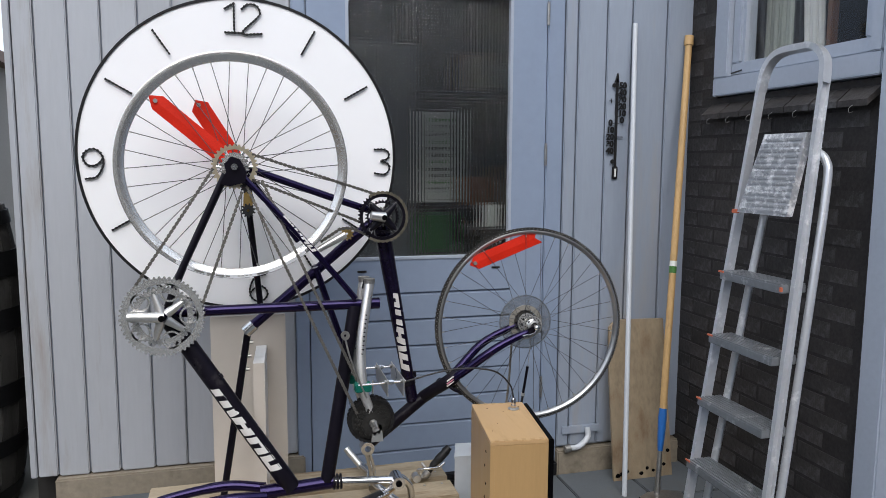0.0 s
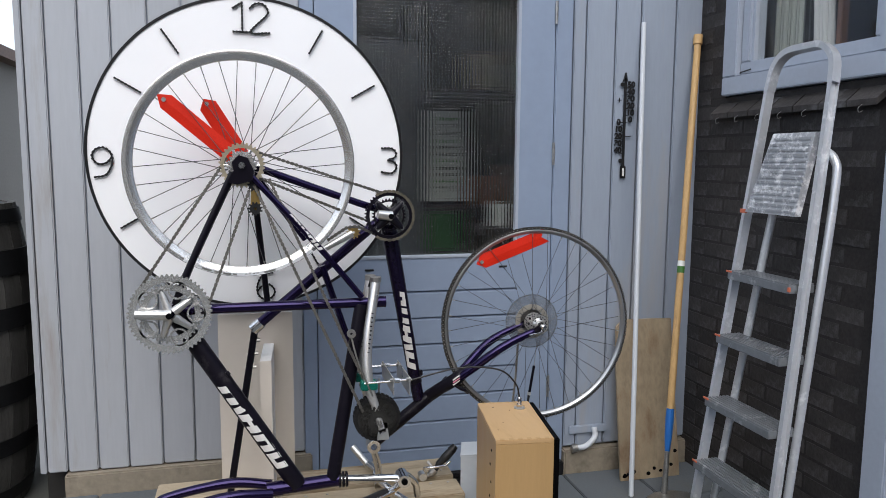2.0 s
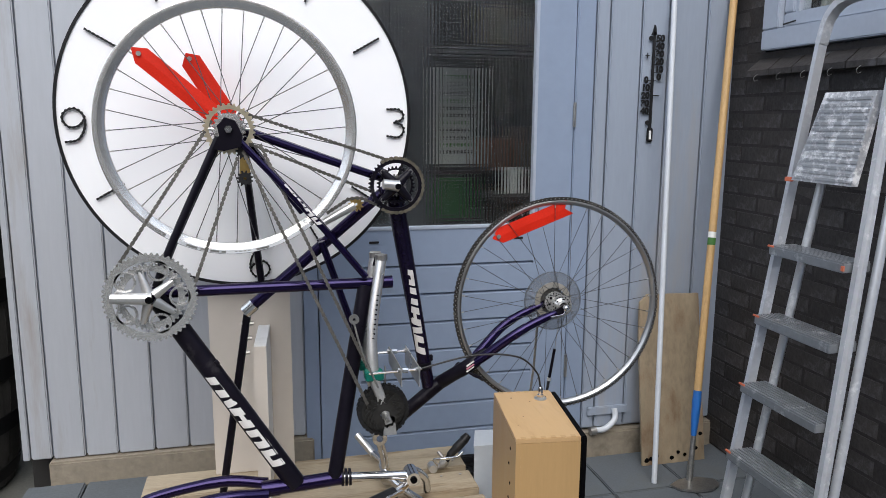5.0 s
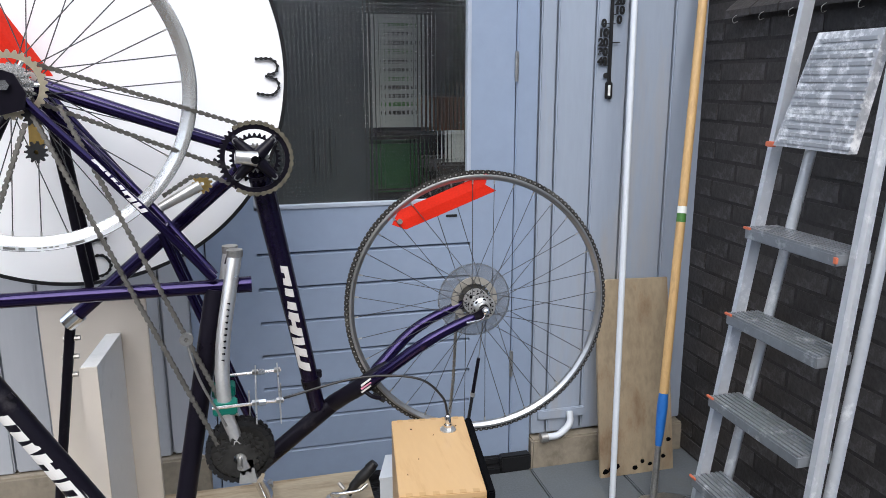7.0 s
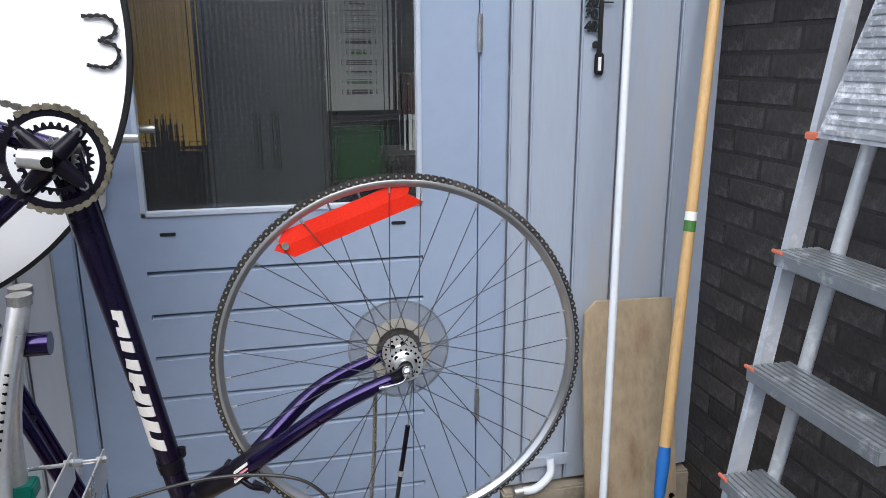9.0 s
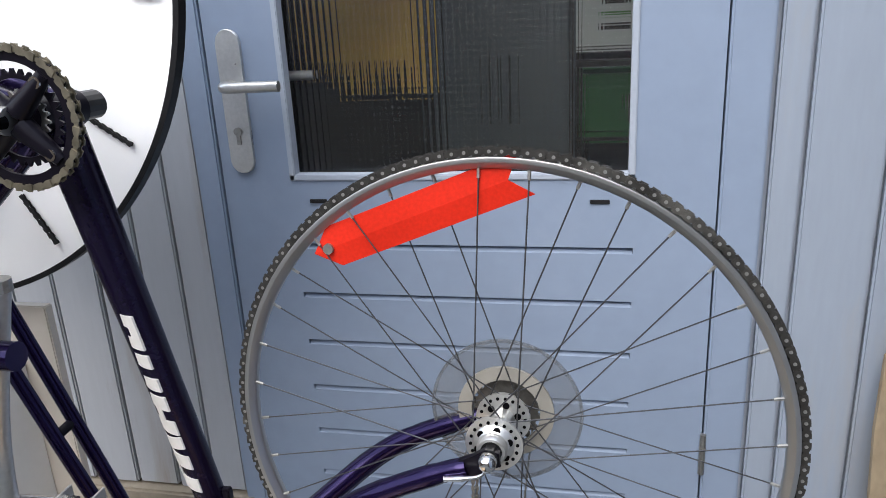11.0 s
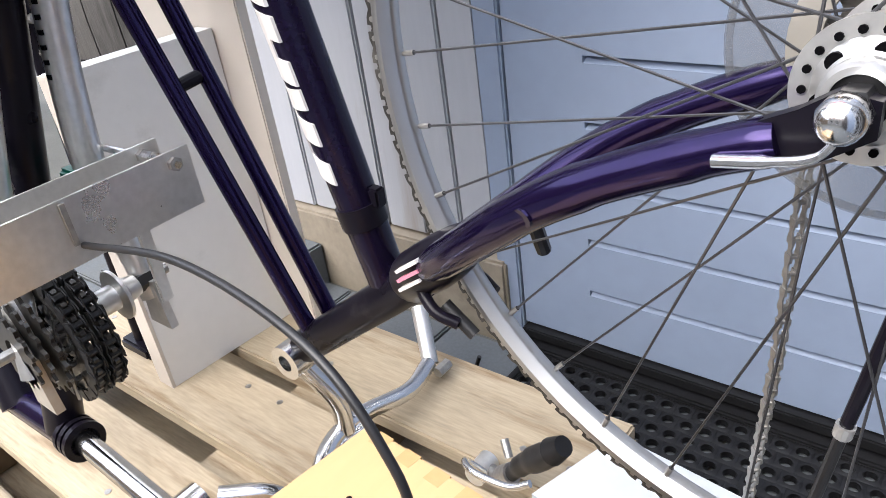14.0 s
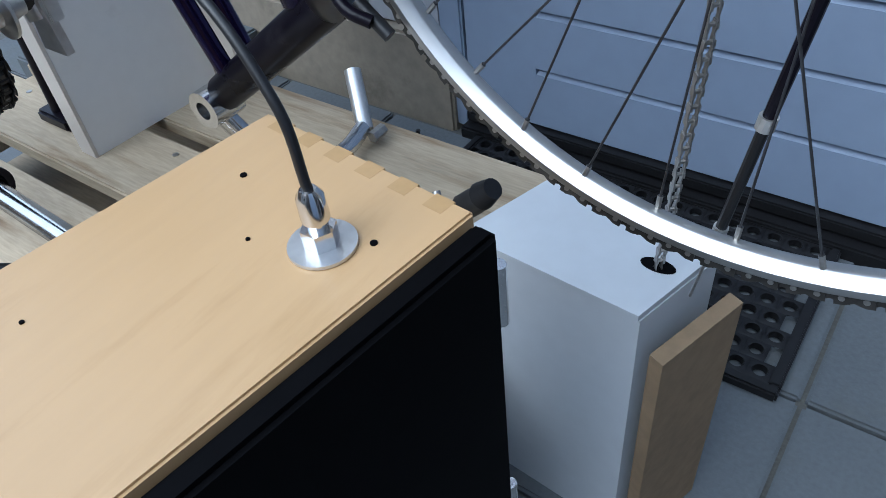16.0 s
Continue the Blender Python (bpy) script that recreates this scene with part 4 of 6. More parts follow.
part("shaft", tubem([(-1.196, -0.65, 1.318), (-1.196, -0.44, 1.318)], 0.008, 10), STEEL, pt)

# the free wheel leans a little in its fork
wheel_r.matrix_basis = Matrix.Translation(WR) @ pose(0, 0, 0, -2.6, 0, -2.6) @ Matrix.Translation(-WR)

# rods that hang below the axle
hang = thing("hanging_chain", (-0.326, -0.605, 0.80), "chain hanging from the cog into a white box", "chain")
part("chain_strand", chain(bmesh.new(), [(-0.326, -0.602, 0.815), (-0.333, -0.59, 0.60), (-0.350, -0.568, 0.371)], side=Vector((0.7, 0.7, 0)).normalized(), width=0.0055, height=0.006), STEEL, hang)
wt = thing("hanging_weight", (-0.262, -0.602, 0.80), "thin black rod weight hanging on a wire", "weight")
part("wire", tubem([(-0.254, -0.602, 0.815), (-0.272, -0.602, 0.65)], 0.0011, 6), STEEL, wt)
part("rod", tubem([(-0.272, -0.602, 0.655), (-0.286, -0.600, 0.560)], 0.0045, 12), BLACKPAINT, wt)
part("collar", tubem([(-0.2855, -0.600, 0.565), (-0.2868, -0.600, 0.555)], 0.0062, 12), ALU, wt)
part("lower_rod", tubem([(-0.2868, -0.600, 0.556), (-0.300, -0.598, 0.462)], 0.0041, 12), BLACKPLASTIC, wt)
part("lower_collar", tubem([(-0.2995, -0.598, 0.466), (-0.3008, -0.598, 0.456)], 0.0055, 12), ALU, wt)
part("lower_wire", tubem([(-0.3008, -0.598, 0.457), (-0.312, -0.597, 0.385)], 0.0012, 6), STEEL, wt)

# ---- bicycle A: the frame that carries the upper wheel ----
YA = 0.0
def A(x, z, y=0.0):
    """A place in the slightly leaning plane of this frame; y is the offset from it."""
    plane = -0.69 - 0.155 * (1.31 - z)
    k = (2.836 + plane) / 2.086
    return Vector((-1.163 + (x + 1.163) * k, plane + y, 1.331 + (z - 1.331) * k))

def letters(parent, p0, p1, size, radius, material, widths, turn=0.0):
    """A row of plain decal blocks that follow the round of a tube."""
    p0, p1 = Vector(p0), Vector(p1)
    ra, rb = radius if isinstance(radius, tuple) else (radius, radius)
    d = (p1 - p0)
    u = d.normalized()
    v = Vector((-u.z, 0, u.x)).normalized()
    back = Vector((0, 1, 0))
    twist = Matrix.Rotation(radians(turn), 3, u)
    v, back = twist @ v, twist @ back
    gap = 0.16 * sum(widths) / len(widths)
    total = sum(widths) + gap * (len(widths) - 1)
    s = 0.0
    for w in widths:
        a, b = s / total, (s + w) / total
        s += w + gap
        bm = bmesh.new()
        sh = 0.12 * (b - a)
        if w > 0.5:
            c1, c2 = a + 0.36 * (b - a), b - 0.36 * (b - a)
            pieces = [(a, c1, 0, 6), (c2, b, 0, 6), (c1, c2, (4, 0, 2)[len(parent.children) % 3], (6, 2, 4)[len(parent.children) % 3])]
        else:
            pieces = [(a, b, 0, 6)]
        for qa, qb, j0, j1 in pieces:
            rows = []
            for j in range(j0, j1 + 1):
                k = -0.5 + j / 6
                drop = math.sqrt((ra + (rb - ra) * qa + 0.0012) ** 2 - (k * size) ** 2)
                rows.append([bm.verts.new(p0 + d * (q + sh * 2 * k) + v * (size * k) - back * (drop - e)) for q in (qa, qb) for e in (0.0, 0.003)])
            for r0, r1 in zip(rows, rows[1:]):
                for i, j in ((0, 2), (1, 3), (0, 1), (2, 3)):
                    bm.faces.new((r0[i], r0[j], r1[j], r1[i]))
            bm.faces.new((rows[0][0], rows[0][1], rows[0][3], rows[0][2]))
            bm.faces.new((rows[-1][0], rows[-1][1], rows[-1][3], rows[-1][2]))
        part("decal_block", bm, material, parent)

def bike_a():
    f = BIKE_A
    BB, HUB, SEAT, HEAD1, HEAD2 = A(-1.385, 0.920), A(-1.198, 1.316), A(-0.860, 0.925), A(-1.075, 0.385), A(-0.940, 0.392)
    part("seat_tube", tubem([BB, A(-0.80, 0.921)], 0.0145), PURPLE, f, "violet metallic tube", smooth=True)
    part("seat_tube_end", tubem([A(-0.835, 0.921), A(-0.797, 0.921)], 0.0165), PURPLE, f, smooth=True)
    dt = part("down_tube", tubem([BB, A(-1.055, 0.385)], 0.0250, 22), BLACKPAINT, f, "gloss black tube with white lettering bars", smooth=True)
    letters(dt, A(-1.255, 0.705), A(-1.10, 0.455), 0.030, 0.0250, LETTER, [1.1, 0.35, 1.1, 1.0, 0.9])
    part("top_tube", tubem([A(-0.868, 0.915), A(-0.955, 0.395)], 0.0195, 18), BLACKPAINT, f, "gloss black tube", smooth=True)
    part("head_tube", tubem([A(-1.10, 0.383), A(-0.935, 0.392)], 0.0185), PURPLE, f, smooth=True)
    part("bottom_bracket", disc(bmesh.new(), BB, 0.021, -0.034, 0.034, 24), PURPLE, f, smooth=True)
    for s in (-1, 1):
        part("chain_stay", tubem(bend([BB + Vector((0.01, s * 0.02, 0.02)), A(-1.33, 1.05, YA + s * 0.035), A(-1.215, 1.295, YA + s * 0.058)], 5), 0.0098), BLACKPAINT, f, smooth=True)
        st = part("seat_stay", tubem(bend([A(-1.185, 1.305, YA + s * 0.058), A(-1.0, 1.10, YA + s * 0.04), A(-0.868, 0.94, YA + s * 0.016)], 5), 0.0085), PURPLE, f, smooth=True)
        if s < 0:
            letters(st, A(-1.07, 1.183, -0.046), A(-0.985, 1.083, -0.038), 0.011, 0.0085, LETTER, [1.1, 0.35, 1.1, 1.0, 0.9])
        part("dropout", slab(bmesh.new(), [(-1.225, 1.285), (-1.17, 1.285), (-1.172, 1.335), (-1.195, 1.343), (-1.222, 1.325)], "Y", -0.69 + s * 0.058 - 0.003, -0.69 + s * 0.058 + 0.003), STEEL, f)
    part("dropout_plate", slab(bmesh.new(), [(-1.232, 1.268), (-1.205, 1.262), (-1.165, 1.272), (-1.160, 1.300), (-1.176, 1.334), (-1.200, 1.342), (-1.218, 1.322), (-1.214, 1.300)], "Y", -0.771, -0.766), BLACKPAINT, f, "black dropout plate")
    part("axle_bolt", disc(bmesh.new(), WL + Vector((0, 0, 0)), 0.0095, -0.090, -0.081, 6), CHROME, f, smooth=False)
    part("stay_bridge", tubem([A(-0.955, 1.045, YA - 0.034), A(-0.955, 1.045, YA + 0.034)], 0.006), PURPLE, f)
    part("brake_mount", tubem([A(-0.845, 0.965), A(-0.838, 0.99)], 0.004, 8), BLACKPAINT, f)
    part("cable_stop", tubem([A(-1.247, 0.745, YA - 0.02), A(-1.240, 0.735, YA - 0.02)], 0.006, 8), BLACKPAINT, f)
    # fork that lies to the left
    part("fork_crown", tubem([A(-1.10, 0.383), A(-1.145, 0.381)], 0.021), PURPLE, f, smooth=True)
    for s in (-1, 1):
        part("fork_leg", tubem(bend([A(-1.13, 0.382, YA + s * 0.03), A(-1.25, 0.392, YA + s * 0.045), A(-1.42, 0.365, YA + s * 0.05), A(-1.50, 0.325, YA + s * 0.05)], 6), [0.0145] * 8 + [0.013] * 6 + [0.0095] * 5), PURPLE, f, smooth=True)
    # crank set
    C = BB + Vector((0, -0.05, 0))
    ch = part("large_chainring", sprocket(bmesh.new(), C, 0.104, 52, -0.002, 0.002, 0.086), RIMALU, f, "bright silver toothed chainring", smooth=False)
    part("small_chainring", sprocket(bmesh.new(), C, 0.078, 39, 0.006, 0.010, 0.062), RIMALU, f)
    for k in range(5):
        a = radians(180 + 72 * k)
        e = Vector((math.cos(a), 0, math.sin(a)))
        part("spider_arm", tubem([C + e * 0.012 + Vector((0, -0.006, 0)), C + e * 0.066 + Vector((0, 0, 0))], [0.013, 0.0075], 10, 1.0), ALU, f, smooth=True)
        part("chainring_bolt", disc(bmesh.new(), C + e * 0.066, 0.0065, -0.007, 0.012, 14), CHROME, f)
        b = radians(180 + 36 + 72 * k)
        part("ring_web", ring(bmesh.new(), C + Vector((math.cos(b), 0, math.sin(b))) * 0.0665, [(0.0195, -0.002), (0.0245, -0.002), (0.0245, 0.003), (0.0195, 0.003)], 28), RIMALU, f)
    part("crank_arm", tubem([C + Vector((0.004, -0.014, 0)), C + Vector((-0.085, -0.022, 0.006))], [0.015, 0.011], 14, 1.0), ALU, f, "cut-off silver crank arm", smooth=True)
    part("crank_bolt", disc(bmesh.new(), C + Vector((0, -0.026, 0)), 0.0085, -0.004, 0.01, 16), MATTBLACK, f)
    # stem and handlebar
    stem = part("stem", tubem([A(-0.935, 0.392), A(-0.75, 0.378)], 0.0115), CHROME, f, "chrome quill stem", smooth=True)
    bm = bmesh.new()
    for x in (-0.935, -0.925, -0.915):
        ring(bm, A(x, 0.3915), [(0.015, -0.003), (0.022, -0.003), (0.022, 0.003), (0.015, 0.003)], 24, "X")
    part("headset_cup", bm, BLACKPAINT, stem)
    part("stem_clamp", tubem([A(-0.745, 0.377, YA - 0.028), A(-0.745, 0.377, YA + 0.028)], 0.0185), CHROME, stem, smooth=True)
    part("clamp_bolt", disc(bmesh.new(), A(-0.745, 0.377, YA - 0.030), 0.009, -0.002, 0.002, 16), MATTBLACK, stem)
    part("handlebar", tubem(bend([(-0.768, -0.822, 0.397), (-0.785, -0.846, 0.392), (-0.84, -0.885, 0.386), (-0.925, -0.932, 0.385)], 6), 0.0112), CHROME, stem, smooth=True)
    part("grip", tubem([(-0.815, -0.868, 0.388), (-0.93, -0.935, 0.385)], 0.0165), BLACKRUB, stem, "black rubber grip", smooth=True)
    part("lever_blade", tubem([(-0.795, -0.872, 0.392), (-0.90, -0.942, 0.392)], 0.006, 10), CHROME, stem, smooth=True)
    part("handlebar_far", tubem(bend([(-0.768, -0.79, 0.397), (-0.735, -0.755, 0.385), (-0.700, -0.72, 0.34), (-0.69, -0.70, 0.295)], 6), 0.0112), CHROME, stem, smooth=True)
    # rear cassette and derailleur by the hub
    part("spoke_side_cog", sprocket(bmesh.new(), WL, 0.058, 30, -0.050, -0.047, 0.047), mat("pale_brass_cog", (0.62, 0.55, 0.40), 0.35, metal=0.9, var=0.15, scale=30), f, "large pale brass cog with open webs")
    for k in range(6):
        e = Vector((math.cos(k * math.pi / 3), 0, math.sin(k * math.pi / 3)))
        part("cog_web", tubem([WL + e * 0.020 + Vector((0, -0.049, 0)), WL + e * 0.048 + Vector((0, -0.049, 0))], 0.004, 8), RIMALU, f)
    for k, r in enumerate((0.036, 0.034, 0.030, 0.026)):
        part("rear_cog", sprocket(bmesh.new(), WL, r, 18 - 2 * k, -0.055 - 0.004 * k, -0.053 - 0.004 * k, 0.016), RIMALU, f)
    bm = slab(bmesh.new(), [(-1.168, 1.275), (-1.150, 1.275), (-1.146, 1.205), (-1.152, 1.190), (-1.166, 1.190), (-1.172, 1.205)], "Y", -0.69 - 0.055, -0.69 - 0.051)
    part("derailleur_cage", bm, GOLD, f)
    for z in (1.262, 1.198):
        part("jockey_wheel", sprocket(bmesh.new(), A(-1.159, z), 0.016, 11, -0.050, -0.044, 0.004), BLACKPLASTIC, f)
    # drive chain: crank to cog
    yc = YA - 0.045
    up = chain(bmesh.new(), [A(-1.475, 0.965, yc), A(-1.232, 1.33, yc)])
    part("drive_chain", up, CHAINMAT, f, "greasy drive chain")
    part("drive_chain", chain(bmesh.new(), [A(-1.285, 0.945, yc), A(-1.175, 1.245, yc)]), CHAINMAT, f, "greasy drive chain")
    part("drive_chain", chain(bmesh.new(), [A(-1.165, 1.27, yc), A(-0.845, 0.55, yc)]), CHAINMAT, f, "greasy drive chain")
    part("drive_chain", chain(bmesh.new(), [A(-1.12, 1.275, yc + 0.02), A(-0.875, 0.72, yc + 0.015), A(-0.80, 0.53, yc + 0.01)]), CHAINMAT, f, "greasy drive chain")

bike_a()

# ---- bicycle B: the frame with the fork that holds the free wheel ----
YB = -0.607
def B(x, z, y=None, dy=0.0):
    """A place in this frame's plane, which leans back a little towards its foot; dy is the offset from it."""
    if y is None:
        p = YB - 0.055 * max(z - 0.50, 0.0)
        k = (2.836 + p) / 2.192
        return Vector((-1.163 + (x + 1.163) * k, p + dy, 1.331 + (z - 1.331) * k))
    return Vector((-1.163 + (x + 1.163) * 1.017, y, 1.331 + (z - 1.331) * 1.017))

def bike_b():
    f = BIKE_B
    BB = B(-0.776, 1.168)
    part("bottom_bracket", disc(bmesh.new(), BB, 0.021, -0.034, 0.034, 24), BLACKPAINT, f, smooth=True)
    dt = part("down_tube", tubem([BB, B(-0.675, 0.585)], [0.0250, 0.0185], 22), NIGHTVIOLET, f, "blackish violet tube with white lettering bars", smooth=True)
    letters(dt, B(-0.731, 0.935), B(-0.694, 0.690), 0.026, (0.0225, 0.0197), LETTER, [0.9, 1.0, 1.1, 0.35, 1.1], 20)
    part("seat_tube", tubem([BB, B(-1.160, 0.845)], 0.0150), PURPLE, f, "violet metallic tube", smooth=True)
    part("seat_clamp", tubem([B(-1.150, 0.853), B(-1.175, 0.832)], 0.0185), CHROME, f, smooth=True)
    strut = part("strut", tubem([B(-1.170, 0.825), B(-1.258, PZ + 0.02)], 0.0105), BLACKPAINT, f, "thin black support rod", smooth=True)
    for z in (0.80, 0.76, 0.72):
        part("clip", tubem([B(-1.170 - (0.825 - z) * 0.16 - 0.012, z), B(-1.170 - (0.825 - z) * 0.16 + 0.02, z)], 0.006, 8), STEEL, strut)
    part("foot", boxm(-1.29, -1.215, YB - 0.02, YB + 0.02, PZ, PZ + 0.02, bevel=0.004), BLACKPAINT, strut)
    part("head_tube", tubem([(-0.806, -0.622, 0.452), B(-0.632, 0.598)], 0.0195), BLACKPAINT, f, "gloss black head tube", smooth=True)
    for k, m in enumerate((LETTER, PINKLETTER, LETTER)):
        part("badge_bar", slab(bmesh.new(), [(-0.573, 0.6335 + 0.008 * k), (-0.551, 0.6485 + 0.008 * k), (-0.5525, 0.6505 + 0.008 * k), (-0.5745, 0.6355 + 0.008 * k)], "Y", -0.6905, -0.684), m, f)
    part("fork_crown", tubem(bend([B(-0.640, 0.592), (-0.600, -0.646, 0.616), (-0.553, -0.668, 0.652), (-0.508, -0.664, 0.688)], 4), [0.0200, 0.0200, 0.0198, 0.0195, 0.0195, 0.0198, 0.0202, 0.0205, 0.0205, 0.0195, 0.0175, 0.014, 0.009], 18), BLACKPAINT, f, smooth=True)
    for s in (-1, 1):
        yl = WR.y + s * 0.052
        part("fork_leg", tubem(bend([(-0.560, -0.667 + s * 0.006, 0.647), (-0.508, -0.663 + s * 0.028, 0.688), (-0.450, -0.657 + s * 0.047, 0.733), (-0.400, yl, 0.763), (-0.345, yl, 0.787), (-0.316, yl, 0.797)], 5), [0.0110, 0.0125, 0.0135, 0.0138, 0.0138] + [0.0138] * 5 + [0.0132] * 5 + [0.0122] * 5 + [0.0112] * 5 + [0.0098], 16), PURPLE, f, "curved violet metallic fork leg", smooth=True)
        bm = slab(bmesh.new(), [(-0.328, 0.783), (-0.300, 0.791), (-0.281, 0.803), (-0.281, 0.818), (-0.296, 0.821), (-0.310, 0.812), (-0.330, 0.803)], "Y", yl - 0.0035, yl + 0.0035)
        part("dropout", bm, BLACKPAINT, f, "dark dropout plate")
        if s > 0:
            part("brake_boss", tubem([(-0.503, -0.616, 0.680), (-0.509, -0.592, 0.634)], 0.0062, 10), BLACKPAINT, f)
        else:
            part("brake_boss", tubem([(-0.437, -0.708, 0.741), (-0.440, -0.718, 0.738)], 0.0062, 10), PURPLE, f)
        # twin top tubes
        part("top_tube", tubem([B(-0.972, 1.02, dy=s * 0.024), B(-0.795, 0.490, dy=s * 0.016)], 0.0095), PURPLE, f, "thin violet twin tube", smooth=True)
        part("chain_stay", tubem(bend([BB + Vector((-0.01, s * 0.025, 0.01)), B(-0.95, 1.235, dy=s * 0.04), B(-1.18, 1.318, dy=s * 0.055)], 5), 0.0105), PURPLE, f, smooth=True)
        part("seat_stay", tubem([B(-1.165, 1.295, dy=s * 0.05), B(-1.02, 1.10, dy=s * 0.03)], 0.009), PURPLE, f, smooth=True)
        part("lower_stay", tubem([B(-1.165, 1.275, dy=0.06 + s * 0.03), B(-1.13, 0.90, dy=0.06 + s * 0.03)], 0.009), BLACKPAINT, f, smooth=True)
    for s in (-1, 1):
        br = part("brake_arm", tubem(bend([(-0.568, -0.655 + s * 0.020, 0.634), (-0.548, -0.655 + s * 0.028, 0.620), (-0.530, -0.655 + s * 0.024, 0.612)], 4), 0.0048, 10), BLACKPAINT, f, smooth=True)
        part("pad_holder", tubem([(-0.545, -0.656 + s * 0.018, 0.622), (-0.520, -0.656 + s * 0.018, 0.602)], 0.0052, 10), BLACKPLASTIC, br, smooth=True)
    part("cable_guide", tubem([B(-0.585, 0.640, -0.640), B(-0.600, 0.652, -0.640)], 0.012, 12), BLACKPAINT, f, smooth=True)
    part("tube_bridge", tubem([(-0.884, -0.636, 0.742), (-0.880, -0.594, 0.748)], 0.007), BLACKPAINT, f)
    part("clip_ring", tubem([B(-0.6885, 0.660), B(-0.685, 0.640)], 0.0215), BLACKPAINT, f, smooth=True)
    part("clip_tab", boxm(-0.674, -0.655, -0.618, -0.606, 0.650, 0.668, bevel=0.002), BLACKPAINT, f)
    # headset and stem standing on the pallet
    ring_bm = ring(bmesh.new(), Vector((-0.817, -0.628, 0.440)), [(0.010, -0.02), (0.021, -0.02), (0.021, 0.02), (0.010, 0.02)], 24)
    part("headset_lug", ring_bm, CHROME, f, smooth=True)
    stem = part("stem", tubem(bend([(-0.815, -0.628, 0.425), B(-0.805, 0.38), B(-0.80, 0.335)], 4), 0.0115), CHROME, f, "chrome quill stem", smooth=True)
    part("stem_clamp", tubem([B(-0.80, 0.318, dy=-0.02), B(-0.80, 0.318, dy=0.03)], 0.018), CHROME, stem, smooth=True)
    part("handlebar", tubem(bend([(-0.715, -0.79, 0.305), (-0.745, -0.72, 0.300), (-0.79, -0.645, 0.318), (-0.80, -0.58, 0.316), (-0.79, -0.50, 0.300), (-0.805, -0.44, 0.296)], 6), 0.0112), CHROME, stem, smooth=True)
    part("bar_end", tubem([(-0.805, -0.436, 0.292), (-0.852, -0.392, 0.345)], 0.0115), ALU, stem, "silver bar end", smooth=True)
    part("bar_end_bolt", disc(bmesh.new(), (-0.787, -0.432, 0.290), 0.008, -0.012, 0.012, 6), STEEL, stem)
    # black chain set
    C = BB + Vector((0, -0.055, 0))
    part("chainring", sprocket(bmesh.new(), C, 0.070, 42, -0.002, 0.002, 0.059), BLACKPAINT, f, "black toothed chainring")
    part("middle_ring", sprocket(bmesh.new(), C, 0.047, 30, 0.005, 0.008, 0.041), BLACKPAINT, f)
    part("inner_ring", sprocket(bmesh.new(), C, 0.026, 20, 0.011, 0.014, 0.020), STEEL, f)
    pts = [C + Vector((0.072 * math.cos(a), 0, 0.072 * math.sin(a))) for a in np.linspace(radians(120), radians(-120), 60)]
    part("ring_chain", chain(bmesh.new(), pts), BRASSCHAIN, f, "brassy chain round the chainring")
    for k in range(4):
        a = radians(45 + 90 * k)
        e = Vector((math.cos(a), 0, math.sin(a)))
        part("spider_arm", tubem([C + e * 0.01 + Vector((0, -0.004, 0)), C + e * 0.062], [0.014, 0.0075], 10), BLACKPAINT, f, smooth=True)
        part("chainring_bolt", disc(bmesh.new(), C + e * 0.052, 0.0065, -0.0085, 0.01, 12), CHROME, f)
    part("crank_stub", tubem([C + Vector((0.004, -0.016, 0)), C + Vector((-0.038, -0.020, 0.006))], [0.015, 0.013], 14), ALU, f, "cut silver crank stub", smooth=True)
    part("crank_bolt", disc(bmesh.new(), C + Vector((0, -0.03, 0)), 0.008, -0.003, 0.01, 16), MATTBLACK, f)
    part("spindle_cap", tubem([BB + Vector((0, 0.03, 0)), BB + Vector((0, 0.07, 0))], 0.017, 16), BLACKPLASTIC, f)
    # chains to the hub, and tensioner
    yc = -0.05
    part("drive_chain", chain(bmesh.new(), [B(-0.80, 1.236, dy=yc), B(-1.165, 1.355, dy=yc - 0.01)]), CHAINMAT, f, "greasy drive chain")
    part("drive_chain", chain(bmesh.new(), [B(-0.845, 1.155, dy=yc), B(-1.165, 1.285, dy=yc - 0.01)]), CHAINMAT, f, "greasy drive chain")
    arm = part("tensioner_arm", tubem([B(-0.965, 1.075, dy=yc), B(-0.885, 1.118, dy=yc)], [0.009, 0.012], 10), ALU, f, smooth=True)
    part("tensioner_wheel", sprocket(bmesh.new(), B(-0.882, 1.120, dy=yc), 0.016, 11, -0.005, 0.005, 0.004), GOLD, f)
    part("tensioner_chain", chain(bmesh.new(), [B(-0.80, 1.105, dy=yc), B(-0.87, 1.137, dy=yc), B(-0.90, 1.135, dy=yc), B(-0.955, 1.10, dy=yc)]), CHAINMAT, f)

bike_b()

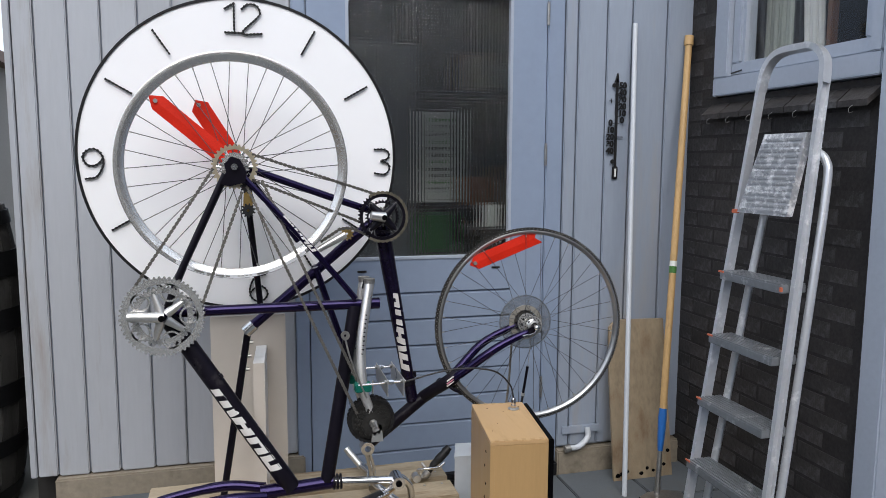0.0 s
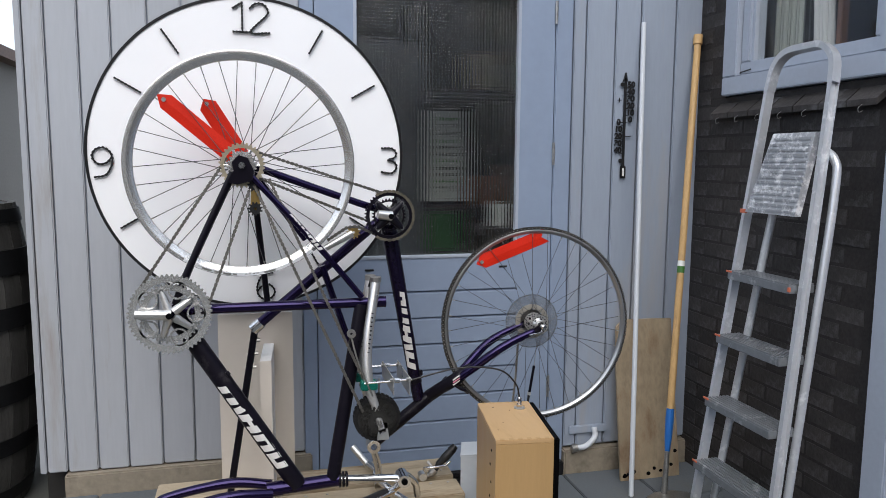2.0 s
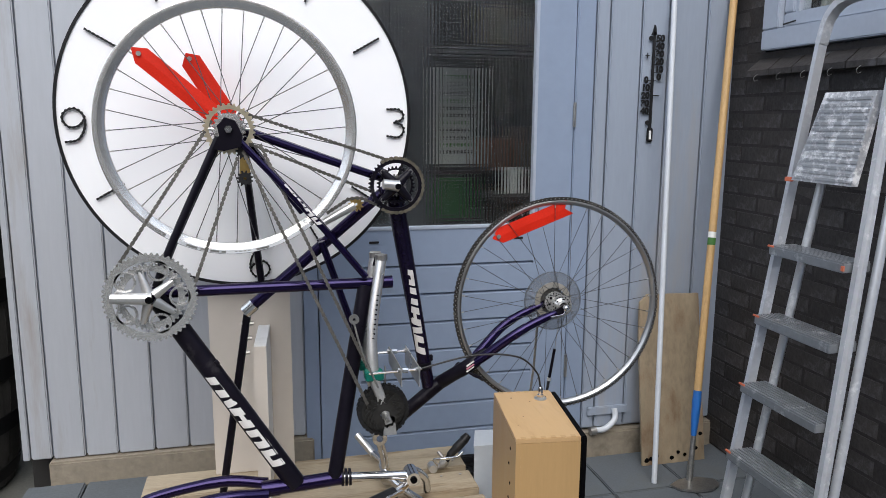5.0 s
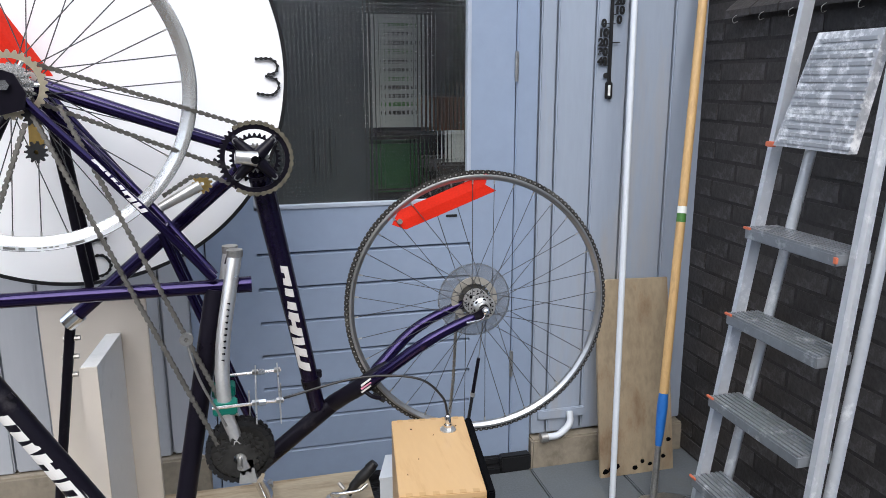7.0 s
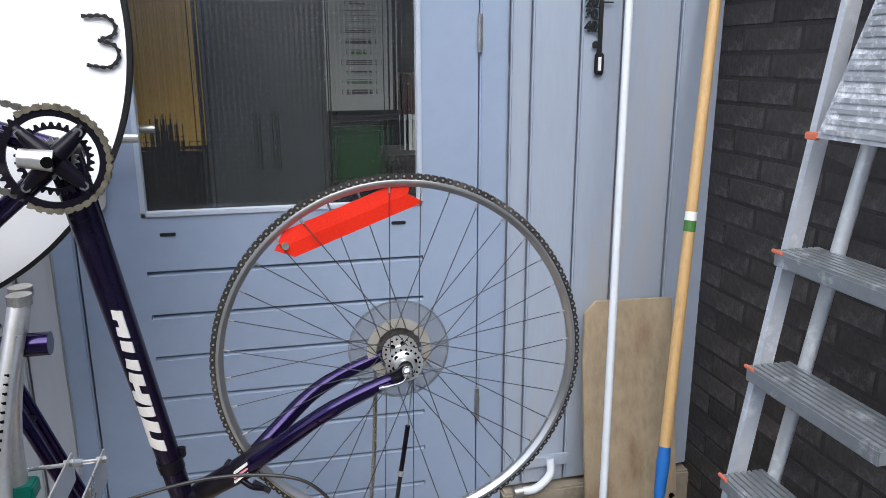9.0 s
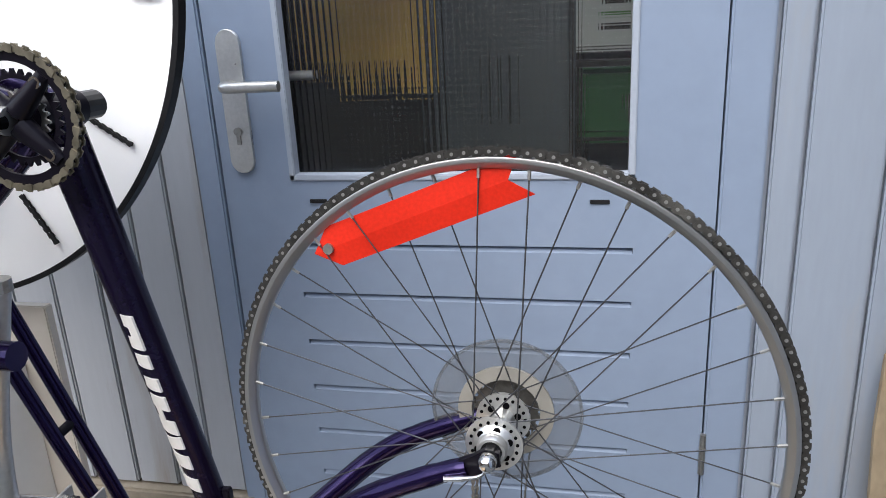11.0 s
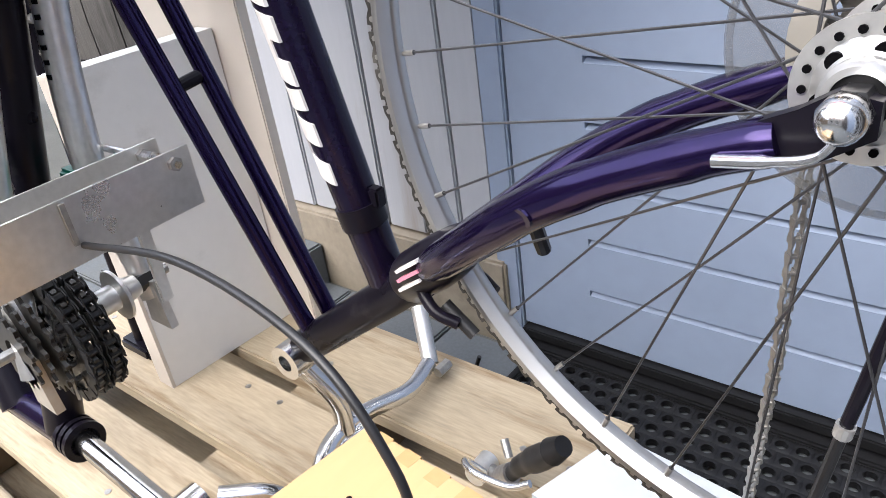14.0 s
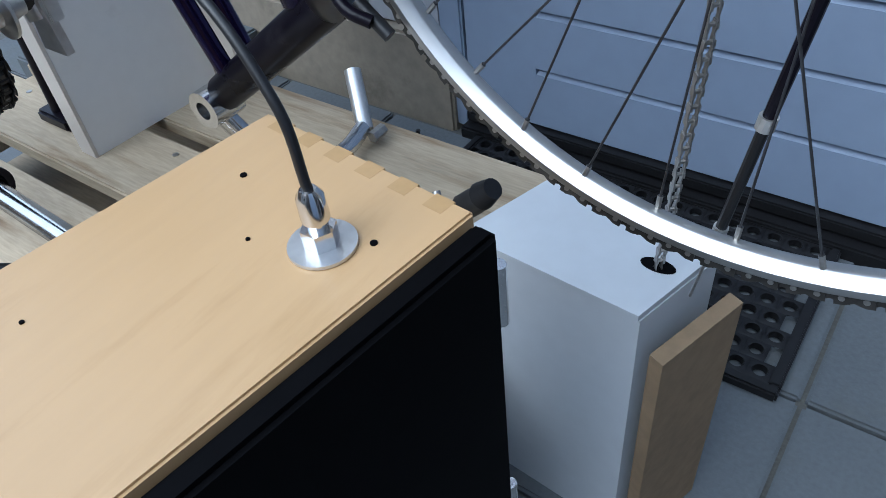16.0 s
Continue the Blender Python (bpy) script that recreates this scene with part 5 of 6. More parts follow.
# ---- lower hub with plates between the silver arms ----
def escapement():
    c = Vector((-0.837, -0.838, 0.604))
    g = thing("drive_hub", c, "freewheel hub hung between two silver arms with aluminium plates", "hub")
    for k, r in enumerate((0.060, 0.060)):
        y = 0.0 + 0.016 * k
        part("large_cog", sprocket(bmesh.new(), c, r, 30, y - 0.002, y + 0.002, 0.035), COGSTEEL, g)
        pts = [c + Vector(((r + 0.001) * math.cos(a), y, (r + 0.001) * math.sin(a))) for a in np.linspace(0, 2 * math.pi, 90)]
        part("cog_chain", chain(bmesh.new(), pts, width=0.011, height=0.011), BLACKCHAIN, g, "wide black chain round the cog")
    for k, r in enumerate((0.045, 0.038, 0.032)):
        part("small_cog", sprocket(bmesh.new(), c, r, 20 - 2 * k, -0.018 - 0.008 * k, -0.015 - 0.008 * k, 0.012), COGSTEEL, g)
    part("shell", ring(bmesh.new(), c, [(0.0, 0.02), (0.012, 0.02), (0.012, 0.056), (0.024, 0.058), (0.024, 0.061), (0.012, 0.066), (0.010, 0.078), (0.0, 0.078)], 28), ALU, g, smooth=True)
    part("axle", tubem([c + Vector((0, -0.07, 0)), c + Vector((0, 0.11, 0))], 0.005, 10), STEEL, g)
    part("axle_nut", tubem([c + Vector((0, 0.079, 0)), c + Vector((0, 0.094, 0))], 0.009, 6), BLACKPLASTIC, g)
    # curved silver arms
    for top, mid, low in (((-0.826, -0.755, 0.985), (-0.860, -0.835, 0.70), (-0.828, -0.868, 0.580)), ((-0.836, -0.715, 0.985), (-0.866, -0.748, 0.70), (-0.838, -0.748, 0.585))):
        t, m, w = Vector(top), Vector(mid), Vector(low)
        line = bend([w, w.lerp(m, 0.55), m, m.lerp(t, 0.4) + Vector((-0.012, 0, 0)), t], 6)
        arm = part("silver_arm", tubem(line, [0.0112 + 0.003 * min(1.0, i / 14) for i in range(25)]), ALU, g, "curved silver aluminium arm", smooth=True)
        part("arm_cap", tubem([t - Vector((0, 0, 0.004)), t + Vector((0, 0, 0.01))], 0.016, 14), STEEL, arm)
        part("arm_dropout", slab(bmesh.new(), [(w.x - 0.014, w.z - 0.03), (w.x + 0.020, w.z - 0.03), (w.x + 0.014, w.z + 0.02), (w.x - 0.008, w.z + 0.02)], "Y", w.y - 0.004, w.y + 0.004), ALU, arm)
        for i in range(10):
            k = line[17].lerp(line[21], i / 9) + Vector((0.002, -0.0143, 0))
            part("decal_bar", boxm(k.x - 0.0028, k.x + 0.0028, k.y - 0.0003, k.y + 0.003, k.z - 0.0019, k.z + 0.0019), MATTBLACK, arm)
        part("green_clamp", boxm(m.x - 0.023, m.x + 0.023, m.y - 0.018, m.y + 0.018, m.z - 0.012, m.z + 0.012, bevel=0.003), GREEN, g, "dark green plastic clamp")
    # plates
    for x, h, z0 in ((-0.757, 0.051, 0.684), (-0.802, 0.046, 0.688)):
        pl = part("plate", slab(bmesh.new(), [(-0.904, z0), (-0.716, z0), (-0.716, z0 + h), (-0.904, z0 + h)], "X", x, x + 0.0025), ALU, g, "brushed aluminium plate")
        for y in (-0.888, -0.732):
            part("plate_bolt", tubem([(x - 0.006, y, 0.725), (x + 0.007, y, 0.725)], 0.006, 6), STEEL, pl)
    for y in (-0.888, -0.732):
        part("threaded_rod", tubem([(-0.88, y, 0.722), (-0.748, y, 0.725)], 0.0032, 8), CHROME, g)
        part("rod_nut", tubem([(-0.795, y, 0.724), (-0.782, y, 0.724)], 0.0065, 6), CHROME, g)
    part("plate_tab", boxm(-0.7535, -0.751, -0.826, -0.822, 0.700, 0.733), STEEL, g)
    part("plate_link", boxm(-0.818, -0.815, -0.752, -0.740, 0.585, 0.69, bevel=0.001), ALU, g)
    part("side_bracket", tubem(bend([c + Vector((-0.02, -0.05, 0.08)), c + Vector((-0.06, -0.06, 0.18)), c + Vector((-0.078, -0.05, 0.25))], 5), 0.0025, 6), STEEL, g)
    part("bracket_eye", ring(bmesh.new(), c + Vector((-0.078, -0.055, 0.26)), [(0.004, -0.004), (0.012, -0.004), (0.012, 0.004), (0.004, 0.004)], 20), STEEL, g)

escapement()

# ---- beech box on the pallet ----
BZ0, BZ1 = PZ + 0.002, 0.606
BOX = [Vector((-0.564, -1.086, 0)), Vector((-0.406, -1.103, 0)), Vector((-0.369, -0.801, 0)), Vector((-0.523, -0.783, 0))]
bu = (BOX[1] - BOX[0]).normalized()
bv = (BOX[3] - BOX[0]).normalized()
BWID, BLEN = 0.157, 0.303

def bpt(u, v, z):
    p = BOX[0] + bu * u + bv * v
    return Vector((p.x, p.y, z))

def bbox(u0, u1, v0, v1, z0, z1, bevel=0.0):
    bm = boxm(u0, u1, v0, v1, z0, z1, bevel=bevel)
    for v in bm.verts:
        v.co = bpt(v.co.x, v.co.y, v.co.z)
    return bm

def clock_box():
    b = thing("wooden_box", bpt(BWID / 2, BLEN / 2, BZ0), "varnished beech box with a closed black side door", "box")
    t = 0.012
    part("top", bbox(0, BWID, 0, BLEN, BZ1 - t, BZ1, 0.0015), BEECH, b)
    part("bottom", bbox(0, BWID, 0, BLEN, BZ0, BZ0 + t, 0.0015), BEECH, b)
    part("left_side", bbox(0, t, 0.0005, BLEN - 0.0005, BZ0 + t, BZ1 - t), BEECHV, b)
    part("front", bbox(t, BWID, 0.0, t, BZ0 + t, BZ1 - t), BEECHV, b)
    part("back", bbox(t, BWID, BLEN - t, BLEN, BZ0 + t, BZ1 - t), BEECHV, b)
    n = 13
    for k in range(n):
        if k % 2:
            u0, u1 = BWID * k / n, BWID * (k + 1) / n
            for v in (0.0, BLEN - t):
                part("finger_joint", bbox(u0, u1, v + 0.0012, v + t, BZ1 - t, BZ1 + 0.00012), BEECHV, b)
    for u, v in ((0.083, 0.225), (0.020, 0.075), (0.045, 0.13)):
        part("screw_hole", disc(bmesh.new(), bpt(u, v, BZ1 + 0.0002), 0.0012, -0.001, 0.0006, 10, "Z"), MATTBLACK, b)
    for p in ((-0.491, -0.837), (-0.396, -0.844)):
        part("screw_hole", disc(bmesh.new(), (p[0], p[1], BZ1 + 0.0002), 0.0019, -0.001, 0.0006, 12, "Z"), MATTBLACK, b)
    for k in range(5):
        z = BZ1 - 0.05 - 0.045 * k
        part("peg_hole", disc(bmesh.new(), bpt(-0.0002, 0.06 + 0.015 * (k % 2), z), 0.004, -0.0008, 0.0008, 10, "X"), MATTBLACK, b)
    # inside: dark works
    part("works_board", bbox(t, t + 0.006, t, BLEN - t, BZ0 + t, BZ1 - t), MATTBLACK, b, "black inner board")
    part("works_liner", bbox(t + 0.006, BWID - 0.012, BLEN - t - 0.004, BLEN - t - 0.0005, BZ0 + t, BZ1 - t), MATTBLACK, b, "black inner board")
    part("works_block", bbox(t + 0.006, 0.10, t + 0.02, 0.16, BZ0 + t, BZ1 - 0.10, 0.006), BLACKPLASTIC, b)
    part("works_cylinder", tubem([bpt(0.10, 0.21, BZ0 + 0.05), bpt(0.10, 0.21, BZ1 - 0.14)], 0.035, 24), BLACKPLASTIC, b, smooth=True)
    part("orange_card", bbox(0.146, 0.148, 0.250, 0.284, BZ1 - 0.125, BZ1 - 0.028), ORANGE, b, "orange card with dark marks")
    for z, h in ((BZ1 - 0.042, 0.008), (BZ1 - 0.068, 0.006), (BZ1 - 0.082, 0.006), (BZ1 - 0.105, 0.010)):
        part("card_mark", bbox(0.1481, 0.1487, 0.260, 0.273, z - h / 2, z + h / 2), BLACKPLASTIC, b)
    for v in (0.19, 0.20):
        part("wire", tubem(bend([bpt(0.12, v, BZ1 - 0.05), bpt(0.125, v + 0.01, BZ1 - 0.12), bpt(0.12, v + 0.03, BZ1 - 0.19)], 5), 0.0013, 6), BLACKPLASTIC, b)
    # black side door, shut
    door = part("side_door", bbox(BWID + 0.0015, BWID + 0.0165, 0.002, BLEN - 0.002, BZ0 + 0.004, BZ1 - 0.003, 0.003), MATTBLACK, b, "matt black door")
    for z in (BZ1 - 0.055, BZ0 + 0.06):
        hg = part("hinge", tubem([bpt(BWID + 0.009, BLEN + 0.004, z - 0.022), bpt(BWID + 0.009, BLEN + 0.004, z + 0.022)], 0.0045, 12), CHROME, door, "bright steel hinge")
        for dz in (-0.012, 0.012):
            part("hinge_screw", tubem([bpt(BWID - 0.006, BLEN + 0.0005, z + dz), bpt(BWID - 0.006, BLEN + 0.003, z + dz)], 0.0035, 10), CHROME, hg)

clock_box()

cable = thing("cable", (-0.416, -0.857, BZ1), "black cable from a chrome fitting on the box", "cable")
kx, ky = -0.416, -0.857
part("washer", disc(bmesh.new(), (kx, ky, BZ1 + 0.0005), 0.0168, 0.0, 0.0018, 32, "Z"), ALU, cable, "large steel washer")
part("nut", disc(bmesh.new(), (kx, ky, BZ1 + 0.0023), 0.0088, 0.0, 0.010, 6, "Z"), CHROME, cable)
part("connector", tubem([(kx, ky, BZ1 + 0.012), (kx, ky, BZ1 + 0.016), (kx, ky, BZ1 + 0.017), (kx, ky, BZ1 + 0.030), (kx, ky, BZ1 + 0.034)], [0.005, 0.005, 0.0068, 0.0066, 0.004], 14), CHROME, cable, smooth=True)
part("lead", tubem(bend([(kx, ky, BZ1 + 0.033), (kx - 0.012, ky + 0.004, BZ1 + 0.075), (kx - 0.065, ky + 0.012, BZ1 + 0.118), (-0.60, -0.832, BZ1 + 0.125), (-0.754, -0.819, 0.697)], 8), 0.0026, 10), BLACKPLASTIC, cable, smooth=True)

# ---- white box under the hanging chain ----
WB = [Vector((-0.525, -0.612, 0)), Vector((-0.340, -0.625, 0)), Vector((-0.312, -0.524, 0)), Vector((-0.490, -0.502, 0))]
wbx = thing("white_box", (-0.38, -0.57, 0), "pale grey plastic box with a slot in its lid", "box")
part("body", slab(bmesh.new(), [(p.x, p.y) for p in WB], "Z", 0.0, 0.365), BOXPLASTIC, wbx)
part("lid", slab(bmesh.new(), [(p.x * 1.004 - 0.0, p.y * 1.002) for p in WB], "Z", 0.366, 0.372), BOXPLASTIC, wbx)
part("slot", slab(bmesh.new(), [(-0.351 + 0.016 * math.cos(a), -0.565 + 0.008 * math.sin(a)) for a in np.linspace(0, 2 * math.pi, 16)[:-1]], "Z", 0.3715, 0.3728), MATTBLACK, wbx)
part("timber_side", slab(bmesh.new(), [(WB[1].x + 0.012, WB[1].y), (WB[2].x + 0.016, WB[2].y), (WB[2].x + 0.030, WB[2].y - 0.006), (WB[1].x + 0.026, WB[1].y - 0.006)], "Z", 0.0, 0.33), PINEEND, wbx, "raw timber batten on its side")

# ---- rubber doormat with round holes ----
matt = thing("doormat", (-0.58, -0.22, 0), "black rubber ring doormat in front of the door", "doormat")
bm = bmesh.new()
MX0, MX1, MY0, MY1 = -0.90, -0.238, -0.362, -0.036
box(bm, MX0, MX1, MY0, MY0 + 0.016, 0.0, 0.017, bevel=0.003)
box(bm, MX0, MX1, MY1 - 0.016, MY1, 0.0, 0.017, bevel=0.003)
box(bm, MX0, MX0 + 0.016, MY0 + 0.016, MY1 - 0.016, 0.0, 0.017, bevel=0.003)
box(bm, MX1 - 0.016, MX1, MY0 + 0.016, MY1 - 0.016, 0.0, 0.017, bevel=0.003)
part("border", bm, BLACKRUB, matt)
bm = bmesh.new()
CELLX, CELLY = (MX1 - MX0 - 0.032) / 20, (MY1 - MY0 - 0.032) / 9
for j in range(9):
    for i in range(20 if j % 2 == 0 else 19):
        cx = MX0 + 0.016 + CELLX * (i + (0.5 if j % 2 == 0 else 1.0))
        cy = MY0 + 0.016 + CELLY * (j + 0.5)
        outer, lip, inner, foot = [], [], [], []
        for k in range(16):
            a = math.pi / 8 * k
            ca, sa = math.cos(a), math.sin(a)
            q = 0.5 / max(abs(ca), abs(sa))
            outer.append(bm.verts.new((cx + q * ca * CELLX, cy + q * sa * CELLY, 0.0125)))
            lip.append(bm.verts.new((cx + 0.0122 * ca, cy + 0.0122 * sa, 0.0145)))
            inner.append(bm.verts.new((cx + 0.0100 * ca, cy + 0.0100 * sa, 0.0140)))
            foot.append(bm.verts.new((cx + 0.0092 * ca, cy + 0.0092 * sa, 0.003)))
        for k in range(16):
            m = (k + 1) % 16
            for p, q in ((outer, lip), (lip, inner), (inner, foot)):
                bm.faces.new((p[k], p[m], q[m], q[k]))
tagged(part("ring_field", bm, BLACKRUB, matt, smooth=True), kind="stuff")

# ---- brake levers lying on the pallet ----
def brake_lever():
    b = thing("brake_lever", (-0.628, -0.55, PZ), "black and silver brake lever lying on the pallet", "brake lever")
    part("hood", tubem(bend([(-0.600, -0.551, 0.298), (-0.580, -0.551, 0.326), (-0.556, -0.552, 0.350), (-0.534, -0.552, 0.372)], 5), [0.009] * 4 + [0.012] * 4 + [0.0145] * 4 + [0.0138] * 3 + [0.010], 14), BLACKPLASTIC, b, "black rubber hood", smooth=True)
    part("cap", tubem([(-0.541, -0.552, 0.366), (-0.527, -0.552, 0.381)], [0.015, 0.011], 14), BLACKRUB, b, smooth=True)
    part("body", tubem(bend([(-0.632, -0.545, 0.284), (-0.615, -0.55, 0.288), (-0.596, -0.551, 0.304)], 4), [0.009] * 5 + [0.0125] * 4, 12), STEEL, b, smooth=True)
    part("clamp", tubem([(-0.640, -0.565, 0.286), (-0.640, -0.533, 0.286)], 0.013, 14), ALU, b, smooth=True)
    part("blade", tubem(bend([(-0.628, -0.560, 0.296), (-0.640, -0.575, 0.322), (-0.618, -0.590, 0.330), (-0.575, -0.588, 0.330), (-0.552, -0.580, 0.340)], 5), 0.0042, 10), CHROME, b, "polished lever blade", smooth=True)
    part("adjuster", tubem([(-0.606, -0.54, 0.312), (-0.618, -0.53, 0.326)], 0.005, 10), STEEL, b, smooth=True)

brake_lever()
cord = thing("brake_cable", (-0.7, -0.33, PZ), "thin black loop of brake cable on the floor", "cable")
part("loop", tubem(bend([(-0.83, -0.30, 0.20), (-0.86, -0.31, 0.10), (-0.83, -0.33, 0.02), (-0.76, -0.30, 0.006)], 8), 0.0035, 8), BLACKPLASTIC, cord, smooth=True)

# ---- things by the corner ----
pole = thing("white_pole", (0.275, -0.30, 0), "long pale plastic pole leaning against the plank wall", "pole")
part("tube", tubem([(0.275, -0.30, 0.0), (0.405, -0.022, 1.90)], 0.010, 14), GREYPLASTIC, pole, smooth=True)

hoe = thing("garden_hoe", (0.41, -0.33, 0), "garden edger with a worn ash handle and blue socket", "garden tool")
h0, h1 = Vector((0.408, -0.325, 0.03)), Vector((0.652, -0.034, 1.84))
part("handle", tubem([h0.lerp(h1, 0.14), h0.lerp(h1, 0.985), h1], [0.0145, 0.0145, 0.013], 16), ASH, hoe, smooth=True)
part("knob", tubem([h1 - (h1 - h0).normalized() * 0.02, h1 + (h1 - h0).normalized() * 0.02], 0.019, 14), ASH, hoe, smooth=True)
part("socket", tubem([h0.lerp(h1, 0.080), h0.lerp(h1, 0.11), h0.lerp(h1, 0.15), h0.lerp(h1, 0.172)], [0.010, 0.0145, 0.0170, 0.0150], 14), BLUEPLASTIC, hoe, "blue plastic socket", smooth=True)
part("neck", tubem([h0.lerp(h1, -0.012), h0.lerp(h1, 0.09)], [0.012, 0.009], 12), STEEL, hoe, "dark steel neck", smooth=True)
part("paper_label", tubem([h0.lerp(h1, 0.470), h0.lerp(h1, 0.487)], 0.0149, 16), LABELGREEN, hoe, "green and white label")
part("label_end", tubem([h0.lerp(h1, 0.485), h0.lerp(h1, 0.497)], 0.0150, 16), WHITELABEL, hoe)
part("blade", slab(bmesh.new(), [(0.315, -0.345), (0.335, -0.385), (0.385, -0.41), (0.45, -0.412), (0.495, -0.385), (0.505, -0.345), (0.45, -0.315), (0.37, -0.315)], "Z", 0.004, 0.012), STEEL, hoe, "worn steel blade")

board = thing("stained_board", (0.42, -0.09, 0), "rust-stained board leaning against the wall", "board")
bm = slab(bmesh.new(), [(0.30, 0.0), (0.575, 0.0), (0.570, 0.66), (0.345, 0.665), (0.312, 0.635), (0.302, 0.5)], "Y", -0.012, 0.0)
for v in bm.verts:
    v.co = Vector((v.co.x, v.co.y - 0.155 + 0.17 * v.co.z, v.co.z))
part("panel", bm, RUSTBOARD, board)
for k in range(9):
    r = 0.004 + 0.007 * random.random()
    x, z = 0.31 + 0.25 * random.random(), 0.02 + 0.10 * random.random() ** 2
    part("chip", slab(bmesh.new(), [(x + r * math.cos(q) * (0.7 + 0.6 * random.random()), z + r * math.sin(q)) for q in np.linspace(0, 2 * math.pi, 8)[:-1]], "Y", -0.155 + 0.17 * z - 0.0135, -0.155 + 0.17 * z - 0.0115), MATTBLACK, board)

hose = thing("pipe_clip", (0.14, -0.02, 0.15), "blue-grey pipe bracket low on the wall", "bracket")
part("plate", boxm(0.125, 0.30, -0.022, -0.010, 0.165, 0.20, bevel=0.003), WALLPAINT, hose)
part("pipe", tubem(bend([(0.14, -0.05, 0.115), (0.19, -0.05, 0.118), (0.235, -0.04, 0.15), (0.24, -0.025, 0.19)], 5), 0.012, 12), GREYPLASTIC, hose, smooth=True)
part("pipe_end", tubem([(0.125, -0.05, 0.113), (0.15, -0.05, 0.115)], 0.017, 14), STEEL, hose, smooth=True)

def thermometer():
    t = thing("thermometer", (0.335, -0.015, 1.28), "black cut-out wall thermometer with scale figures", "thermometer")
    x, y = 0.336, -0.014
    part("column", boxm(x - 0.006, x + 0.006, y - 0.004, y, 1.30, 1.675, bevel=0.001), BLACKPLASTIC, t)
    part("bulb_case", boxm(x - 0.013, x + 0.013, y - 0.006, y, 1.262, 1.315, bevel=0.003), BLACKPLASTIC, t)
    part("bulb_window", boxm(x - 0.004, x + 0.004, y - 0.0075, y - 0.0055, 1.272, 1.305), WHITELABEL, t)
    part("finial", slab(bmesh.new(), [(x - 0.014, 1.660), (x + 0.008, 1.660), (x + 0.007, 1.675), (x + 0.003, 1.697), (x - 0.003, 1.697), (x - 0.007, 1.675)], "Y", y - 0.004, y), BLACKPLASTIC, t)
    part("plus_bar", boxm(x - 0.034, x - 0.016, y - 0.003, y, 1.583, 1.586), BLACKPLASTIC, t)
    part("plus_bar", boxm(x - 0.0265, x - 0.0235, y - 0.0035, y, 1.575, 1.594), BLACKPLASTIC, t)
    for dx, z in ((-0.014, 1.648), (-0.012, 1.335)):
        part("leaf_ornament", disc(bmesh.new(), (x + dx, y - 0.002, z), 0.009, -0.0015, 0.0015, 12), BLACKPLASTIC, t)
    part("tick", boxm(x - 0.030, x + 0.0, y - 0.003, y, 1.492, 1.495), BLACKPLASTIC, t)
    part("tick", boxm(x, x + 0.032, y - 0.003, y, 1.435, 1.439), BLACKPLASTIC, t)
    for side, z0, texts in ((1, 1.525, ("50", "40", "30", "20", "10", "0")), (-1, 1.345, ("0", "10", "20", "30", "40"))):
        for k, s in enumerate(texts):
            z = (1.638 - 0.0285 * k) if side > 0 else (1.484 - 0.0290 * k)
            part("scale_tick", boxm(min(x, x + side * 0.014), max(x, x + side * 0.014), y - 0.003, y, z - 0.003, z - 0.0005), BLACKPLASTIC, t)
            cu = bpy.data.curves.new("figure", "FONT")
            cu.body = s
            cu.size = 0.033
            cu.extrude = 0.0012
            cu.offset = 0.0019
            cu.align_x = "CENTER"
            o = new("figure_source", cu)
            me = bpy.data.meshes.new_from_object(o)
            bpy.data.objects.remove(o)
            me.materials.clear()
            me.materials.append(BLACKPLASTIC)
            f = new("figure", me)
            f.matrix_basis = pose(x + side * 0.026, y - 0.002, z, 90, 0, 0)
            put(f, t)

thermometer()

